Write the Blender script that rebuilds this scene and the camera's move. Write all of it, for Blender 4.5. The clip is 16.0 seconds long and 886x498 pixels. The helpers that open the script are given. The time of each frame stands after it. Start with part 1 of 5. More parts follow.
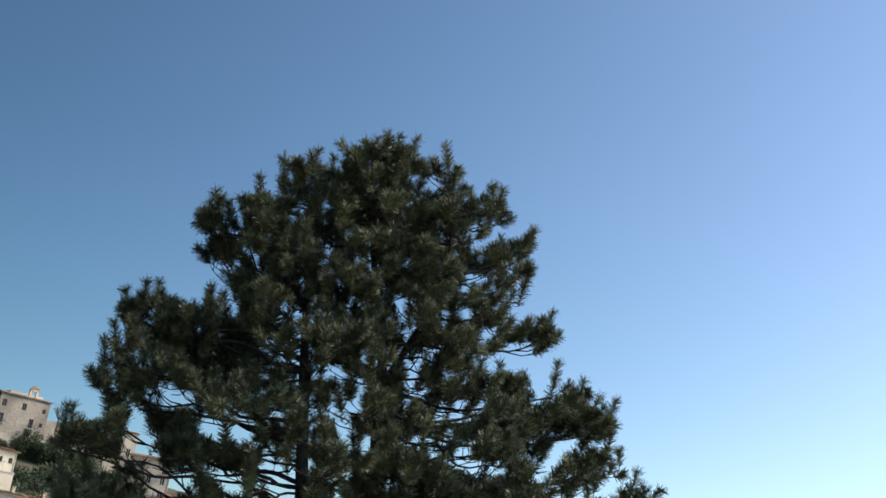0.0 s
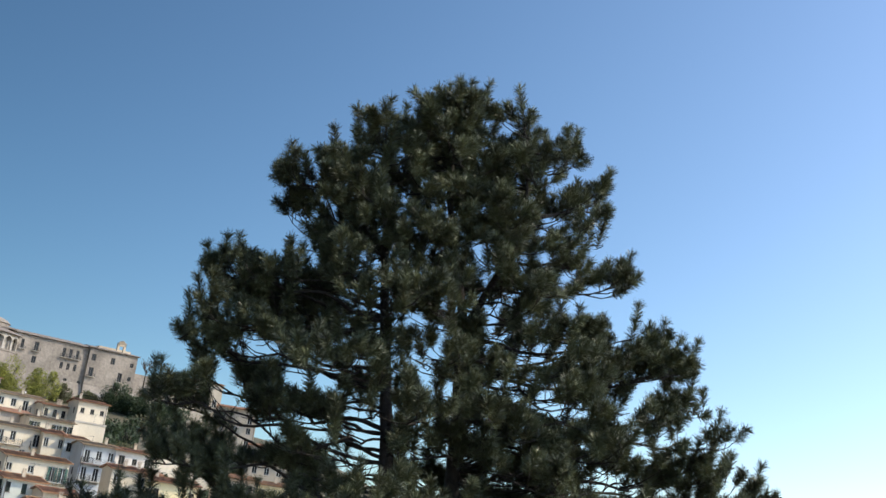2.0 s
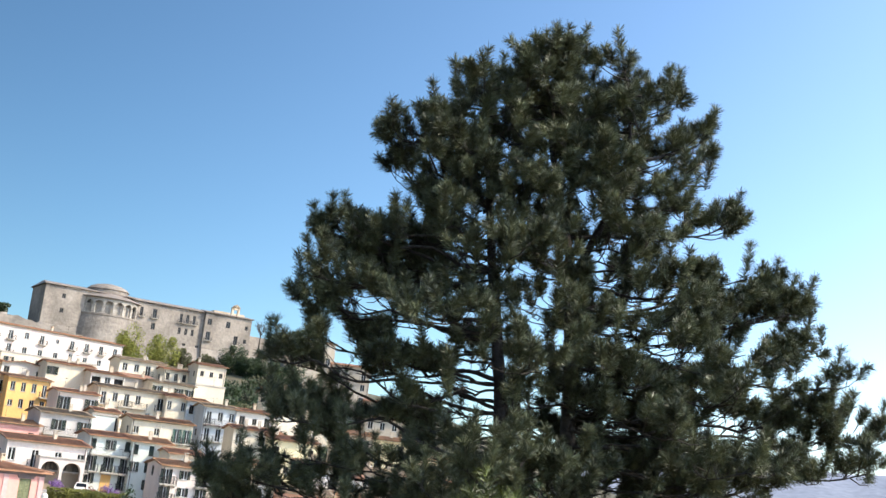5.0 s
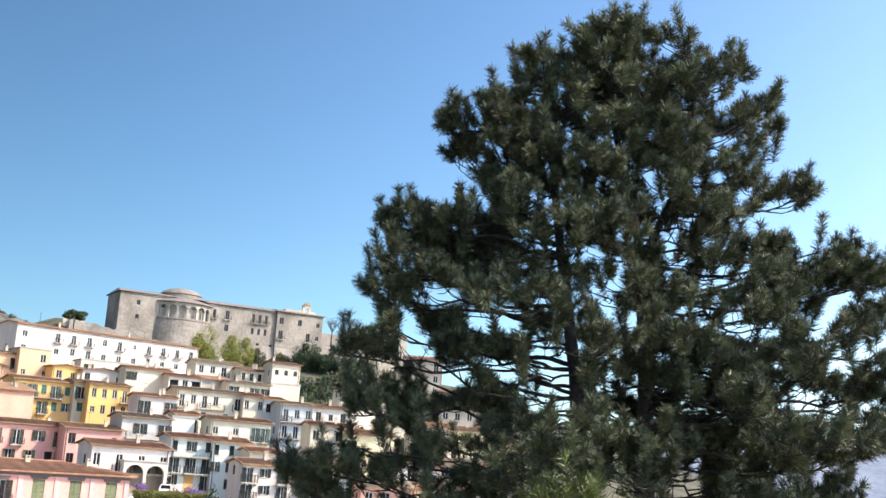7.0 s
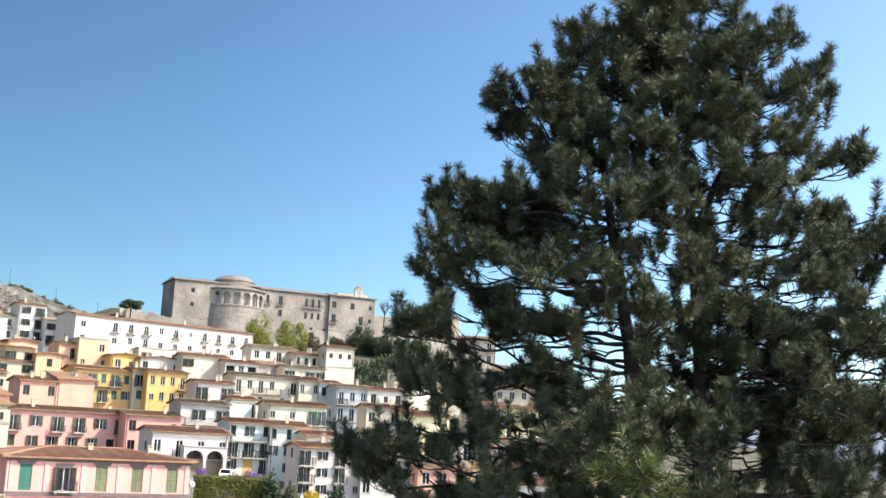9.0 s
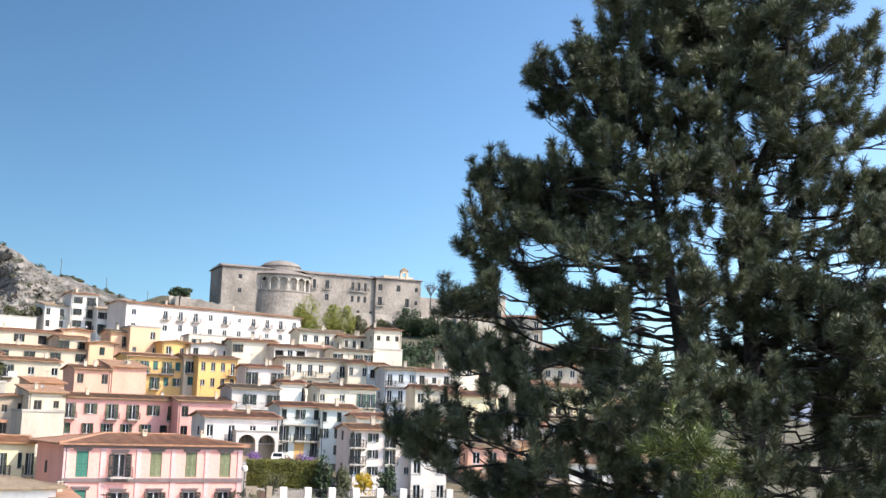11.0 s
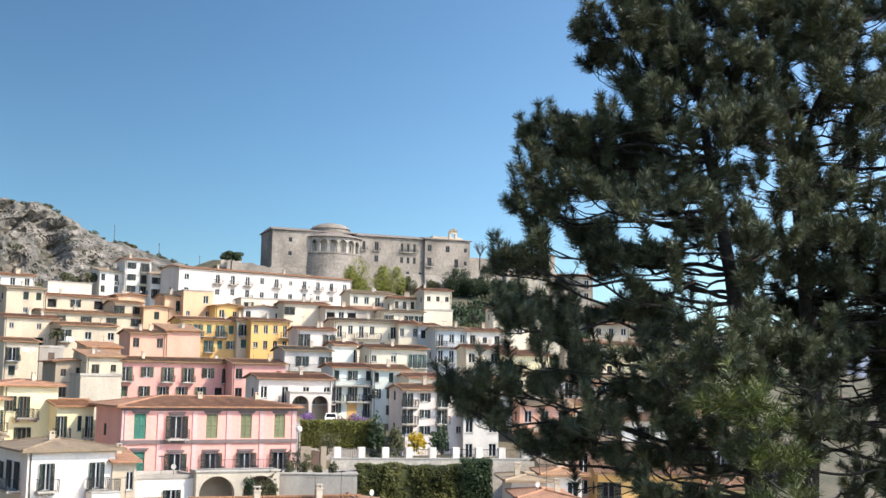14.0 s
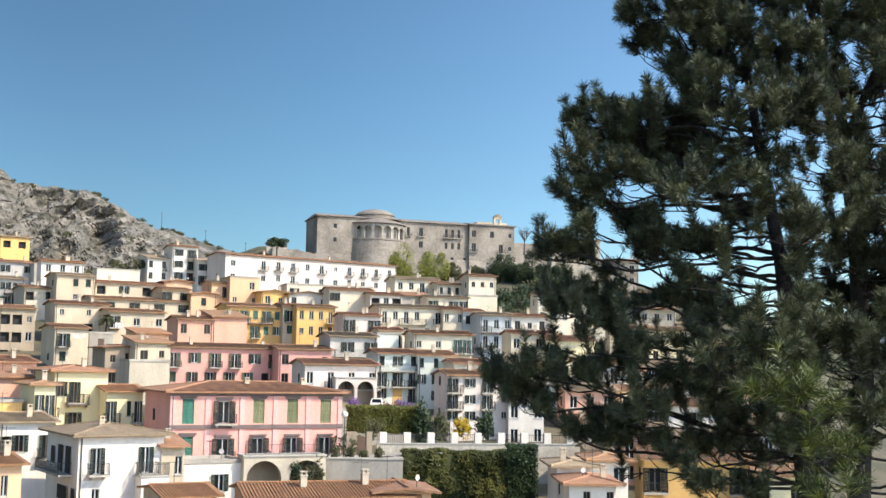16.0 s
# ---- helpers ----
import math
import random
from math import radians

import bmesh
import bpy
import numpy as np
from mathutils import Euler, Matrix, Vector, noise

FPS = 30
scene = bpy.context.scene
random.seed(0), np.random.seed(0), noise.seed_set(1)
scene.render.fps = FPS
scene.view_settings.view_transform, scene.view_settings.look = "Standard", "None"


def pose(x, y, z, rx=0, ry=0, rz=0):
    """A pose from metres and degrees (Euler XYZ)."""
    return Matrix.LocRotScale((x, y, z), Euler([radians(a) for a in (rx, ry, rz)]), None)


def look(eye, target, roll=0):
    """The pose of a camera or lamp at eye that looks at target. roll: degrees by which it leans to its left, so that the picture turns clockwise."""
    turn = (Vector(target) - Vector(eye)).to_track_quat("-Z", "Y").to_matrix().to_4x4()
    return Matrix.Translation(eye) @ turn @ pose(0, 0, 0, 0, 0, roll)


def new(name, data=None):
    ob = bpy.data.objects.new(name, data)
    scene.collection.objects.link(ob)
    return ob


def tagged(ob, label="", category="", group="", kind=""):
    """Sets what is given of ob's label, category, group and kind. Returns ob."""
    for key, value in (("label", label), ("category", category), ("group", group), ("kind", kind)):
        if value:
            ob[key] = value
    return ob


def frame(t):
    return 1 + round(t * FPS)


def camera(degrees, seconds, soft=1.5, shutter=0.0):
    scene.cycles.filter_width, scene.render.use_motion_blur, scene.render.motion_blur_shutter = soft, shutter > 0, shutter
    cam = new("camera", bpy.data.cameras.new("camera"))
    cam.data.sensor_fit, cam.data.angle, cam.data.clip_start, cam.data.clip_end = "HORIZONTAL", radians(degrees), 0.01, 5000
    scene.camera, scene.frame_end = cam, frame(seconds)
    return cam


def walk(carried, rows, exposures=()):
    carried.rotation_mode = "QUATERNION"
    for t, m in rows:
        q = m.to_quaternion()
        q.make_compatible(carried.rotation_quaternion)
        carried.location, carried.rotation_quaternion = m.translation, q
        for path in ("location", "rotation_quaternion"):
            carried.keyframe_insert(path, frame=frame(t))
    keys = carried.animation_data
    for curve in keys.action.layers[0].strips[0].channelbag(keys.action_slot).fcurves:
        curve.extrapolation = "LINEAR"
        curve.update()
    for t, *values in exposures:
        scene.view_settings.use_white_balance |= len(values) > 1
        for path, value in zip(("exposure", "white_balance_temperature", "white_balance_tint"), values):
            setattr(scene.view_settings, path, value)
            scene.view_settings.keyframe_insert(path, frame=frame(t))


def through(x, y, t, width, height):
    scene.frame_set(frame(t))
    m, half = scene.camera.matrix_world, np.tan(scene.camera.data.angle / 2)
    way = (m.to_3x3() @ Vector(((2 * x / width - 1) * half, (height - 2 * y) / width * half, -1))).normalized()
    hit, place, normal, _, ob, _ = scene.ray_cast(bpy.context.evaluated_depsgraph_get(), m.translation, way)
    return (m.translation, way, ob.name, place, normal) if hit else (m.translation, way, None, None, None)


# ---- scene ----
cam = camera(42.0, 16.0, soft=1.5)
# seconds, place, heading to the left, upward tilt, lean
ROWS = [
    (0.0, 0.107, -0.119, 1.673, -13.49, 17.91, -8.47),
    (0.5, 0.098, -0.113, 1.672, -12.53, 17.09, -8.21),
    (1.0, 0.096, -0.107, 1.670, -11.39, 16.24, -7.80),
    (1.5, 0.087, -0.113, 1.667, -10.37, 15.43, -7.74),
    (2.0, 0.080, -0.096, 1.658, -9.42, 14.70, -7.86),
    (2.5, 0.072, -0.093, 1.651, -8.53, 13.95, -7.92),
    (3.0, 0.067, -0.081, 1.651, -7.78, 13.27, -7.89),
    (3.5, 0.067, -0.081, 1.647, -6.82, 12.66, -7.53),
    (4.0, 0.069, -0.075, 1.649, -5.78, 12.20, -7.19),
    (6.5, 0.047, -0.085, 1.639, -0.79, 11.05, -4.57),
    (7.0, 0.041, -0.100, 1.639, 0.09, 10.78, -4.01),
    (7.5, 0.039, -0.121, 1.632, 0.87, 10.62, -3.56),
    (8.0, 0.037, -0.109, 1.631, 1.67, 10.42, -3.09),
    (8.5, 0.036, -0.111, 1.621, 2.28, 10.10, -3.07),
    (9.0, 0.035, -0.114, 1.619, 2.83, 9.64, -2.79),
    (11.5, 0.026, -0.118, 1.612, 5.66, 8.40, -1.59),
    (12.0, 0.025, -0.116, 1.606, 5.96, 8.15, -1.54),
    (12.5, 0.023, -0.099, 1.603, 6.45, 7.71, -1.26),
    (13.0, 0.018, -0.086, 1.605, 7.07, 7.25, -0.93),
    (13.5, 0.013, -0.074, 1.599, 7.44, 6.92, -1.08),
    (14.0, 0.013, -0.062, 1.601, 7.78, 6.55, -1.03),
    (14.5, 0.008, -0.048, 1.601, 8.14, 6.27, -0.93),
    (15.0, 0.009, -0.048, 1.601, 8.71, 6.02, -0.81),
    (15.5, 0.005, -0.016, 1.600, 9.32, 5.90, -1.06),
    (16.0, 0.000, 0.000, 1.600, 10.00, 5.80, -1.00),
]
walk(cam, [(t, pose(x, y, z, 90 + tilt, lean, turn)) for t, x, y, z, turn, tilt, lean in ROWS],
     [(0.0, 0.14, 6600, 5), (2.5, 0.37, 6400, 6), (4.0, 0.72, 6500, 6), (7.5, 0.97, 6450, 8), (9.0, 0.93, 6500, 6), (11.5, 0.86, 6300, 9), (13.0, 0.76, 6300, 9), (14.5, 0.70, 6450, 5), (16.0, 0.67, 6500, 4)])

# ---- daylight ----
SUN = Vector((0.72, -0.19, 0.66)).normalized()
world = bpy.data.worlds.new("sky")
scene.world = world
world.use_nodes = True
wn = world.node_tree
sky = wn.nodes.new("ShaderNodeTexSky")
sky.sky_type, sky.sun_disc = "NISHITA", False
sky.sun_elevation = math.asin(SUN.z)
sky.sun_rotation = math.atan2(SUN.x, SUN.y)
sky.altitude, sky.air_density, sky.dust_density, sky.ozone_density = 900, 1.0, 0.7, 2.4
clear = wn.nodes.new("ShaderNodeMixRGB")
clear.blend_type, clear.inputs[0].default_value = "MULTIPLY", 1.0
wn.links.new(sky.outputs[0], clear.inputs[1])
wn.links.new(clear.outputs[0], wn.nodes["Background"].inputs[0])
# the sky brightens smoothly towards the sun's haze
tc = wn.nodes.new("ShaderNodeTexCoord")
dot = wn.nodes.new("ShaderNodeVectorMath")
dot.operation, dot.inputs[1].default_value = "DOT_PRODUCT", (0.95, -0.25, 0.05)
wn.links.new(tc.outputs["Generated"], dot.inputs[0])
value = dot.outputs["Value"]
for op, k in (("ADD", 0.65), ("MAXIMUM", 0.0), ("POWER", 1.3), ("MULTIPLY", 0.16), ("ADD", 0.062)):
    step = wn.nodes.new("ShaderNodeMath")
    step.operation, step.inputs[1].default_value = op, k
    wn.links.new(value, step.inputs[0])
    value = step.outputs[0]
    if op == "POWER":
        # deep clear blue away from the sun, paler and milkier towards it
        milky = wn.nodes.new("ShaderNodeMapRange")
        milky.inputs["From Min"].default_value, milky.inputs["From Max"].default_value = 0.1, 1.05
        hue = wn.nodes.new("ShaderNodeMixRGB")
        hue.inputs[1].default_value, hue.inputs[2].default_value = (0.775, 0.985, 1.07, 1), (1.17, 1.045, 1.0, 1)
        wn.links.new(value, milky.inputs["Value"])
        wn.links.new(milky.outputs[0], hue.inputs[0])
        wn.links.new(hue.outputs[0], clear.inputs[2])
wn.links.new(value, wn.nodes["Background"].inputs[1])
sun = new("sun", bpy.data.lights.new("sun", "SUN"))
sun.data.energy, sun.data.angle, sun.data.color = 3.6, radians(0.5), (1.0, 0.89, 0.73)
sun.matrix_world = look((0, 0, 60), Vector((0, 0, 60)) - SUN)


# ---- materials ----
def material(name, colour, second=None, rough=0.85, scale=0.6, fine=8.0, bump=0.3, depth=0.03, metal=0.0, random_tint=0.0, streak=False, grain=0.4):
    """A surface with stains or shaded tones at a large scale, grain at a fine one, and relief."""
    m = bpy.data.materials.new(name)
    m.use_nodes = True
    nt = m.node_tree
    p = nt.nodes["Principled BSDF"]
    p.inputs["Roughness"].default_value, p.inputs["Metallic"].default_value = rough, metal
    second = second or tuple(c * 0.72 for c in colour)
    tc = nt.nodes.new("ShaderNodeTexCoord")
    mp = nt.nodes.new("ShaderNodeMapping")
    mp.inputs["Scale"].default_value = (1.0, 1.0, 0.3 if streak else 1.0)
    nt.links.new(tc.outputs["Object"], mp.inputs[0])
    info = nt.nodes.new("ShaderNodeObjectInfo")
    big = nt.nodes.new("ShaderNodeTexNoise")
    big.noise_dimensions = "4D"
    big.inputs["Scale"].default_value, big.inputs["Detail"].default_value = scale, 6
    big.inputs["Roughness"].default_value = 0.65
    small = nt.nodes.new("ShaderNodeTexNoise")
    small.inputs["Scale"].default_value, small.inputs["Detail"].default_value = fine, 5
    far = nt.nodes.new("ShaderNodeMath")
    far.operation = "MULTIPLY"
    far.inputs[1].default_value = 40
    nt.links.new(info.outputs["Random"], far.inputs[0])
    nt.links.new(far.outputs[0], big.inputs["W"])
    nt.links.new(mp.outputs[0], big.inputs["Vector"])
    nt.links.new(tc.outputs["Object"], small.inputs["Vector"])
    ramp = nt.nodes.new("ShaderNodeValToRGB")
    ramp.color_ramp.elements[0].position, ramp.color_ramp.elements[1].position = 0.36, 0.64
    ramp.color_ramp.elements[0].color, ramp.color_ramp.elements[1].color = (*second, 1), (*colour, 1)
    nt.links.new(big.outputs["Fac"], ramp.inputs[0])
    mix = nt.nodes.new("ShaderNodeMix")
    mix.data_type, mix.blend_type = "RGBA", "OVERLAY"
    mix.inputs["Factor"].default_value = grain
    nt.links.new(ramp.outputs[0], mix.inputs["A"])
    nt.links.new(small.outputs["Fac"], mix.inputs["B"])
    out = mix.outputs["Result"]
    if random_tint:
        hsv = nt.nodes.new("ShaderNodeHueSaturation")
        rng = nt.nodes.new("ShaderNodeMapRange")
        rng.inputs["To Min"].default_value, rng.inputs["To Max"].default_value = 1 - random_tint, 1 + random_tint
        nt.links.new(info.outputs["Random"], rng.inputs["Value"])
        nt.links.new(rng.outputs[0], hsv.inputs["Value"])
        nt.links.new(out, hsv.inputs["Color"])
        out = hsv.outputs[0]
    nt.links.new(out, p.inputs["Base Color"])
    bp = nt.nodes.new("ShaderNodeBump")
    bp.inputs["Strength"].default_value, bp.inputs["Distance"].default_value = bump, depth
    nt.links.new(small.outputs["Fac"], bp.inputs["Height"])
    nt.links.new(bp.outputs[0], p.inputs["Normal"])
    return m


def tile_material(name, colour, second):
    """Rows of rounded clay tiles, each course with its own tint."""
    m = material(name, colour, second, 0.9, 1.1, 5.0, 0.5, 0.05, random_tint=0.2)
    nt = m.node_tree
    p = nt.nodes["Principled BSDF"]
    tc = nt.nodes.new("ShaderNodeTexCoord")
    wave = nt.nodes.new("ShaderNodeTexWave")
    wave.bands_direction = "X"
    wave.inputs["Scale"].default_value, wave.inputs["Distortion"].default_value = 1.4, 0.6
    nt.links.new(tc.outputs["Object"], wave.inputs["Vector"])
    bp = nt.nodes.new("ShaderNodeBump")
    bp.inputs["Strength"].default_value, bp.inputs["Distance"].default_value = 0.4, 0.04
    nt.links.new(wave.outputs["Fac"], bp.inputs["Height"])
    old = p.inputs["Normal"].links[0].from_node
    nt.links.new(old.outputs[0], bp.inputs["Normal"])
    nt.links.new(bp.outputs[0], p.inputs["Normal"])
    return m


def leaf_material(name, colour, second, through=0.25, scale=2.0):
    m = material(name, colour, second, 0.5, scale, 30.0, 0.1, 0.01)
    nt = m.node_tree
    p = nt.nodes["Principled BSDF"]
    p.inputs["Specular IOR Level"].default_value = 0.25
    tr = nt.nodes.new("ShaderNodeBsdfTranslucent")
    mx = nt.nodes.new("ShaderNodeMixShader")
    mx.inputs[0].default_value = through
    nt.links.new(p.inputs["Base Color"].links[0].from_socket, tr.inputs[0])
    nt.links.new(p.outputs[0], mx.inputs[1])
    nt.links.new(tr.outputs[0], mx.inputs[2])
    nt.links.new(mx.outputs[0], nt.nodes["Material Output"].inputs[0])
    return m


def glass_material(name):
    m = bpy.data.materials.new(name)
    m.use_nodes = True
    p = m.node_tree.nodes["Principled BSDF"]
    p.inputs["Base Color"].default_value = (0.012, 0.013, 0.015, 1)
    p.inputs["Roughness"].default_value = 0.15
    p.inputs["Specular IOR Level"].default_value = 0.2
    return m


def plaster(name, colour, stain=0.74):
    return material(name, colour, tuple(c * stain for c in colour), 0.9, 0.3, 3.0, 0.2, 0.015, random_tint=0.07, streak=True, grain=0.2)


WALLS = {
    "white": plaster("white_plaster", (0.79, 0.71, 0.615), 0.78),
    "ivory": plaster("ivory_plaster", (0.80, 0.69, 0.525), 0.78),
    "cream": plaster("cream_plaster", (0.63, 0.505, 0.36), 0.74),
    "beige": plaster("beige_plaster", (0.58, 0.49, 0.375)),
    "yellow": plaster("ochre_plaster", (0.80, 0.48, 0.17), 0.86),
    "lyellow": plaster("pale_yellow_plaster", (0.85, 0.72, 0.43), 0.88),
    "peach": plaster("peach_plaster", (0.77, 0.47, 0.28), 0.86),
    "pink": plaster("pink_plaster", (0.76, 0.37, 0.30), 0.86),
    "salmon": plaster("salmon_plaster", (0.71, 0.385, 0.27), 0.86),
    "grey": plaster("grey_plaster", (0.55, 0.50, 0.45)),
    "concrete": plaster("bare_concrete", (0.46, 0.405, 0.34), 0.6),
    "bluegrey": plaster("blue_grey_plaster", (0.55, 0.56, 0.555), 0.8),
    "lblue": plaster("pale_blue_plaster", (0.69, 0.715, 0.64), 0.82),
    "blush": plaster("blush_white_plaster", (0.75, 0.63, 0.545), 0.82),
    "tan": plaster("tan_plaster", (0.38, 0.295, 0.21)),
}
# the shadow at string courses and cornice is put into this dark colour
MOULD = material("shade_toned_moulding", (0.19, 0.14, 0.13), None, 0.9, 1.0, 9.0)
PILASTER = plaster("faded_pink_plaster", (0.66, 0.39, 0.35), 0.88)
TRIM = material("pale_stone_trim", (0.50, 0.45, 0.38), None, 0.85, 1.0, 9.0)
TILE = [tile_material("terracotta_tile", (0.37, 0.185, 0.10), (0.23, 0.12, 0.072)),
        tile_material("weathered_tile", (0.37, 0.20, 0.10), (0.21, 0.12, 0.07)),
        tile_material("orange_tile", (0.37, 0.18, 0.085), (0.27, 0.135, 0.07)),
        tile_material("old_brown_tile", (0.36, 0.26, 0.16), (0.24, 0.17, 0.11))]
STONE = material("castle_stone", (0.36, 0.305, 0.25), (0.145, 0.122, 0.10), 0.95, 0.09, 1.2, 0.8, 0.15)
STONE_PALE = material("loggia_stone", (0.56, 0.485, 0.39), (0.38, 0.33, 0.27), 0.9, 0.4, 3.0, 0.4, 0.05)
LOGGIA = material("castle_loggia_stone", (0.42, 0.37, 0.31), (0.27, 0.235, 0.195), 0.9, 0.4, 3.0, 0.5, 0.06)
SLATE = material("castle_roof_tile", (0.27, 0.22, 0.18), (0.18, 0.15, 0.13), 0.95, 0.5, 4.0, 0.5, 0.06)
# the near-black tone paints in shaded crevices along with patches of vegetation
ROCK = material("limestone_rock", (0.255, 0.222, 0.185), (0.045, 0.042, 0.027), 0.95, 0.16, 0.7, 1.0, 0.9, grain=0.8)
GLASS = glass_material("window_glass")
# near-black plates in this colour stand in for shade inside loggias and side windows
DARK = material("painted_interior_shade", (0.035, 0.03, 0.027), None, 0.9)
FRAME = material("window_frame_wood", (0.12, 0.095, 0.075), None, 0.6)
FRAME_PALE = material("white_window_frame", (0.50, 0.51, 0.51), None, 0.5, random_tint=0.2)
IRON = material("dark_iron", (0.04, 0.04, 0.042), None, 0.5, metal=0.4)
SHUTTERS = {
    "green": material("green_shutter_paint", (0.018, 0.033, 0.027), None, 0.9, random_tint=0.3),
    "dgreen": material("dark_green_shutter_paint", (0.038, 0.075, 0.05), (0.07, 0.075, 0.038), 0.85, random_tint=0.6),
    "teal": material("teal_shutter_paint", (0.045, 0.13, 0.11), None, 0.8, random_tint=0.25),
    "brown": material("brown_shutter_paint", (0.13, 0.07, 0.045), None, 0.6, random_tint=0.2),
    "blue": material("blue_shutter_paint", (0.10, 0.20, 0.33), None, 0.6),
    "jade": material("jade_shutter_paint", (0.035, 0.17, 0.115), None, 0.7, random_tint=0.2),
    "olive": material("olive_shutter_paint", (0.20, 0.21, 0.105), None, 0.8, random_tint=0.2),
    "grey": material("grey_shutter_paint", (0.34, 0.33, 0.29), None, 0.6, random_tint=0.2),
}
GROUND = material("hillside_soil", (0.15, 0.12, 0.075), (0.06, 0.06, 0.03), 0.95, 0.12, 1.2, 0.6, 0.2)
BARK = material("pine_bark", (0.052, 0.041, 0.034), (0.022, 0.018, 0.016), 0.95, 5.0, 22.0, 1.0, 0.03)
# the needles' two tones imitate sunlit tips and shaded insides of the clumps
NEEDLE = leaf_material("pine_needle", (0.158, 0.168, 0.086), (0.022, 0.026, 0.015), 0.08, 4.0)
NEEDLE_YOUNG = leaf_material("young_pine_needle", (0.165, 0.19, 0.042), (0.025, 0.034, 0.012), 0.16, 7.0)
for m in (NEEDLE, NEEDLE_YOUNG):
    m.node_tree.nodes["Principled BSDF"].inputs["Specular IOR Level"].default_value = 0.4
    m.node_tree.nodes["Principled BSDF"].inputs["Roughness"].default_value = 0.38
LEAF = leaf_material("evergreen_leaf", (0.035, 0.055, 0.02), (0.018, 0.03, 0.012), 0.15, 0.7)
LEAF_LIGHT = leaf_material("spring_leaf", (0.26, 0.26, 0.05), (0.13, 0.14, 0.03), 0.3, 0.5)
LEAF_DULL = leaf_material("scrub_leaf", (0.10, 0.105, 0.045), (0.055, 0.05, 0.025), 0.2, 0.5)
FLOWER = leaf_material("yellow_blossom", (0.62, 0.42, 0.03), (0.35, 0.25, 0.03), 0.3, 1.0)
# the haze over the far ridge is put into this blue-grey colour
BLUEHILL = material("haze_tinted_woods", (0.26, 0.28, 0.33), (0.20, 0.22, 0.27), 1.0, 0.004, 0.05, 0.2, 1.0)


# ---- mesh helpers ----
def mesh(name, verts, faces, mat, parent=None, label="", smooth=False):
    me = bpy.data.meshes.new(name)
    me.from_pydata([tuple(v) for v in verts], [], faces)
    for a in (mat if isinstance(mat, (list, tuple)) else [mat]):
        me.materials.append(a)
    if smooth:
        me.polygons.foreach_set("use_smooth", [True] * len(me.polygons))
    me.update()
    ob = new(name, me)
    ob.parent = parent
    return tagged(ob, label)


def use(name, me, parent, m, label=""):
    ob = new(name, me)
    ob.parent = parent
    ob.matrix_basis = m
    return tagged(ob, label)


class Shape:
    """Collects vertices and faces of one mesh."""
    def __init__(self):
        self.v, self.f = [], []

    def quad(self, *p):
        n = len(self.v)
        self.v.extend(p)
        self.f.append(tuple(range(n, n + len(p))))

    def box(self, x0, x1, y0, y1, z0, z1):
        n = len(self.v)
        self.v.extend([(x0, y0, z0), (x1, y0, z0), (x1, y1, z0), (x0, y1, z0), (x0, y0, z1), (x1, y0, z1), (x1, y1, z1), (x0, y1, z1)])
        self.f.extend([tuple(n + i for i in q) for q in ((0, 3, 2, 1), (4, 5, 6, 7), (0, 1, 5, 4), (1, 2, 6, 5), (2, 3, 7, 6), (3, 0, 4, 7))])
        return self

    def slab(self, pts, t):
        """A sloping plate: a top outline with thickness t below."""
        n, k = len(self.v), len(pts)
        self.v.extend(pts)
        self.v.extend([(x, y, z - t) for x, y, z in pts])
        self.f.append(tuple(range(n, n + k)))
        self.f.append(tuple(range(n + 2 * k - 1, n + k - 1, -1)))
        for i in range(k):
            j = (i + 1) % k
            self.f.append((n + i, n + k + i, n + k + j, n + j))

    def tube(self, pts, radii, sides=6):
        n = len(self.v)
        up = Vector((0, 0, 1))
        for i, p in enumerate(pts):
            a, b = pts[max(0, i - 1)], pts[min(len(pts) - 1, i + 1)]
            d = (Vector(b) - Vector(a)).normalized()
            s = d.cross(up if abs(d.z) < 0.95 else Vector((1, 0, 0))).normalized()
            t = s.cross(d)
            for k in range(sides):
                c = 2 * math.pi * k / sides
                self.v.append(tuple(Vector(p) + radii[i] * (math.cos(c) * s + math.sin(c) * t)))
        for i in range(len(pts) - 1):
            for k in range(sides):
                a, b = n + i * sides + k, n + i * sides + (k + 1) % sides
                self.f.append((a, b, b + sides, a + sides))
        self.f.append(tuple(n + (len(pts) - 1) * sides + k for k in range(sides)))

    def done(self, name, mat, parent=None, label="", smooth=False):
        return mesh(name, self.v, self.f, mat, parent, label, smooth)

    def data(self, name, mat):
        me = bpy.data.meshes.new(name)
        me.from_pydata(self.v, [], self.f)
        me.materials.append(mat)
        me.update()
        return me


# ---- ground ----
PROFILE_R = [0, 5, 9, 14, 30, 60, 84, 105, 125, 150, 170, 200, 230, 260, 295, 330, 360, 400, 480, 800, 5000]
PROFILE_Z = [0, 0, -0.8, -1.7, -9, -19, -20, -15, -11.5, -8, -5, -1, 4, 10, 17, 25.5, 31, 31, 0, -40, -60]


def ground_at(x, y):
    r, az = math.hypot(x, y), math.degrees(math.atan2(x, y))
    z = float(np.interp(r, PROFILE_R, PROFILE_Z))
    if r > 84:
        ease = float(np.interp(az, [-5, 2, 10, 25, 60, 120, 180], [1, 0.9, 0.55, 0.12, 0.0, 0, 0]))
        if az < -60:
            ease = float(np.interp(az, [-180, -120, -60], [0, 0, 1]))
        z = -20 + (z + 20) * ease if z > -20 else z
    return z + 0.35 * noise.noise((x * 0.08, y * 0.08, 3.0)) * min(1, r / 20)


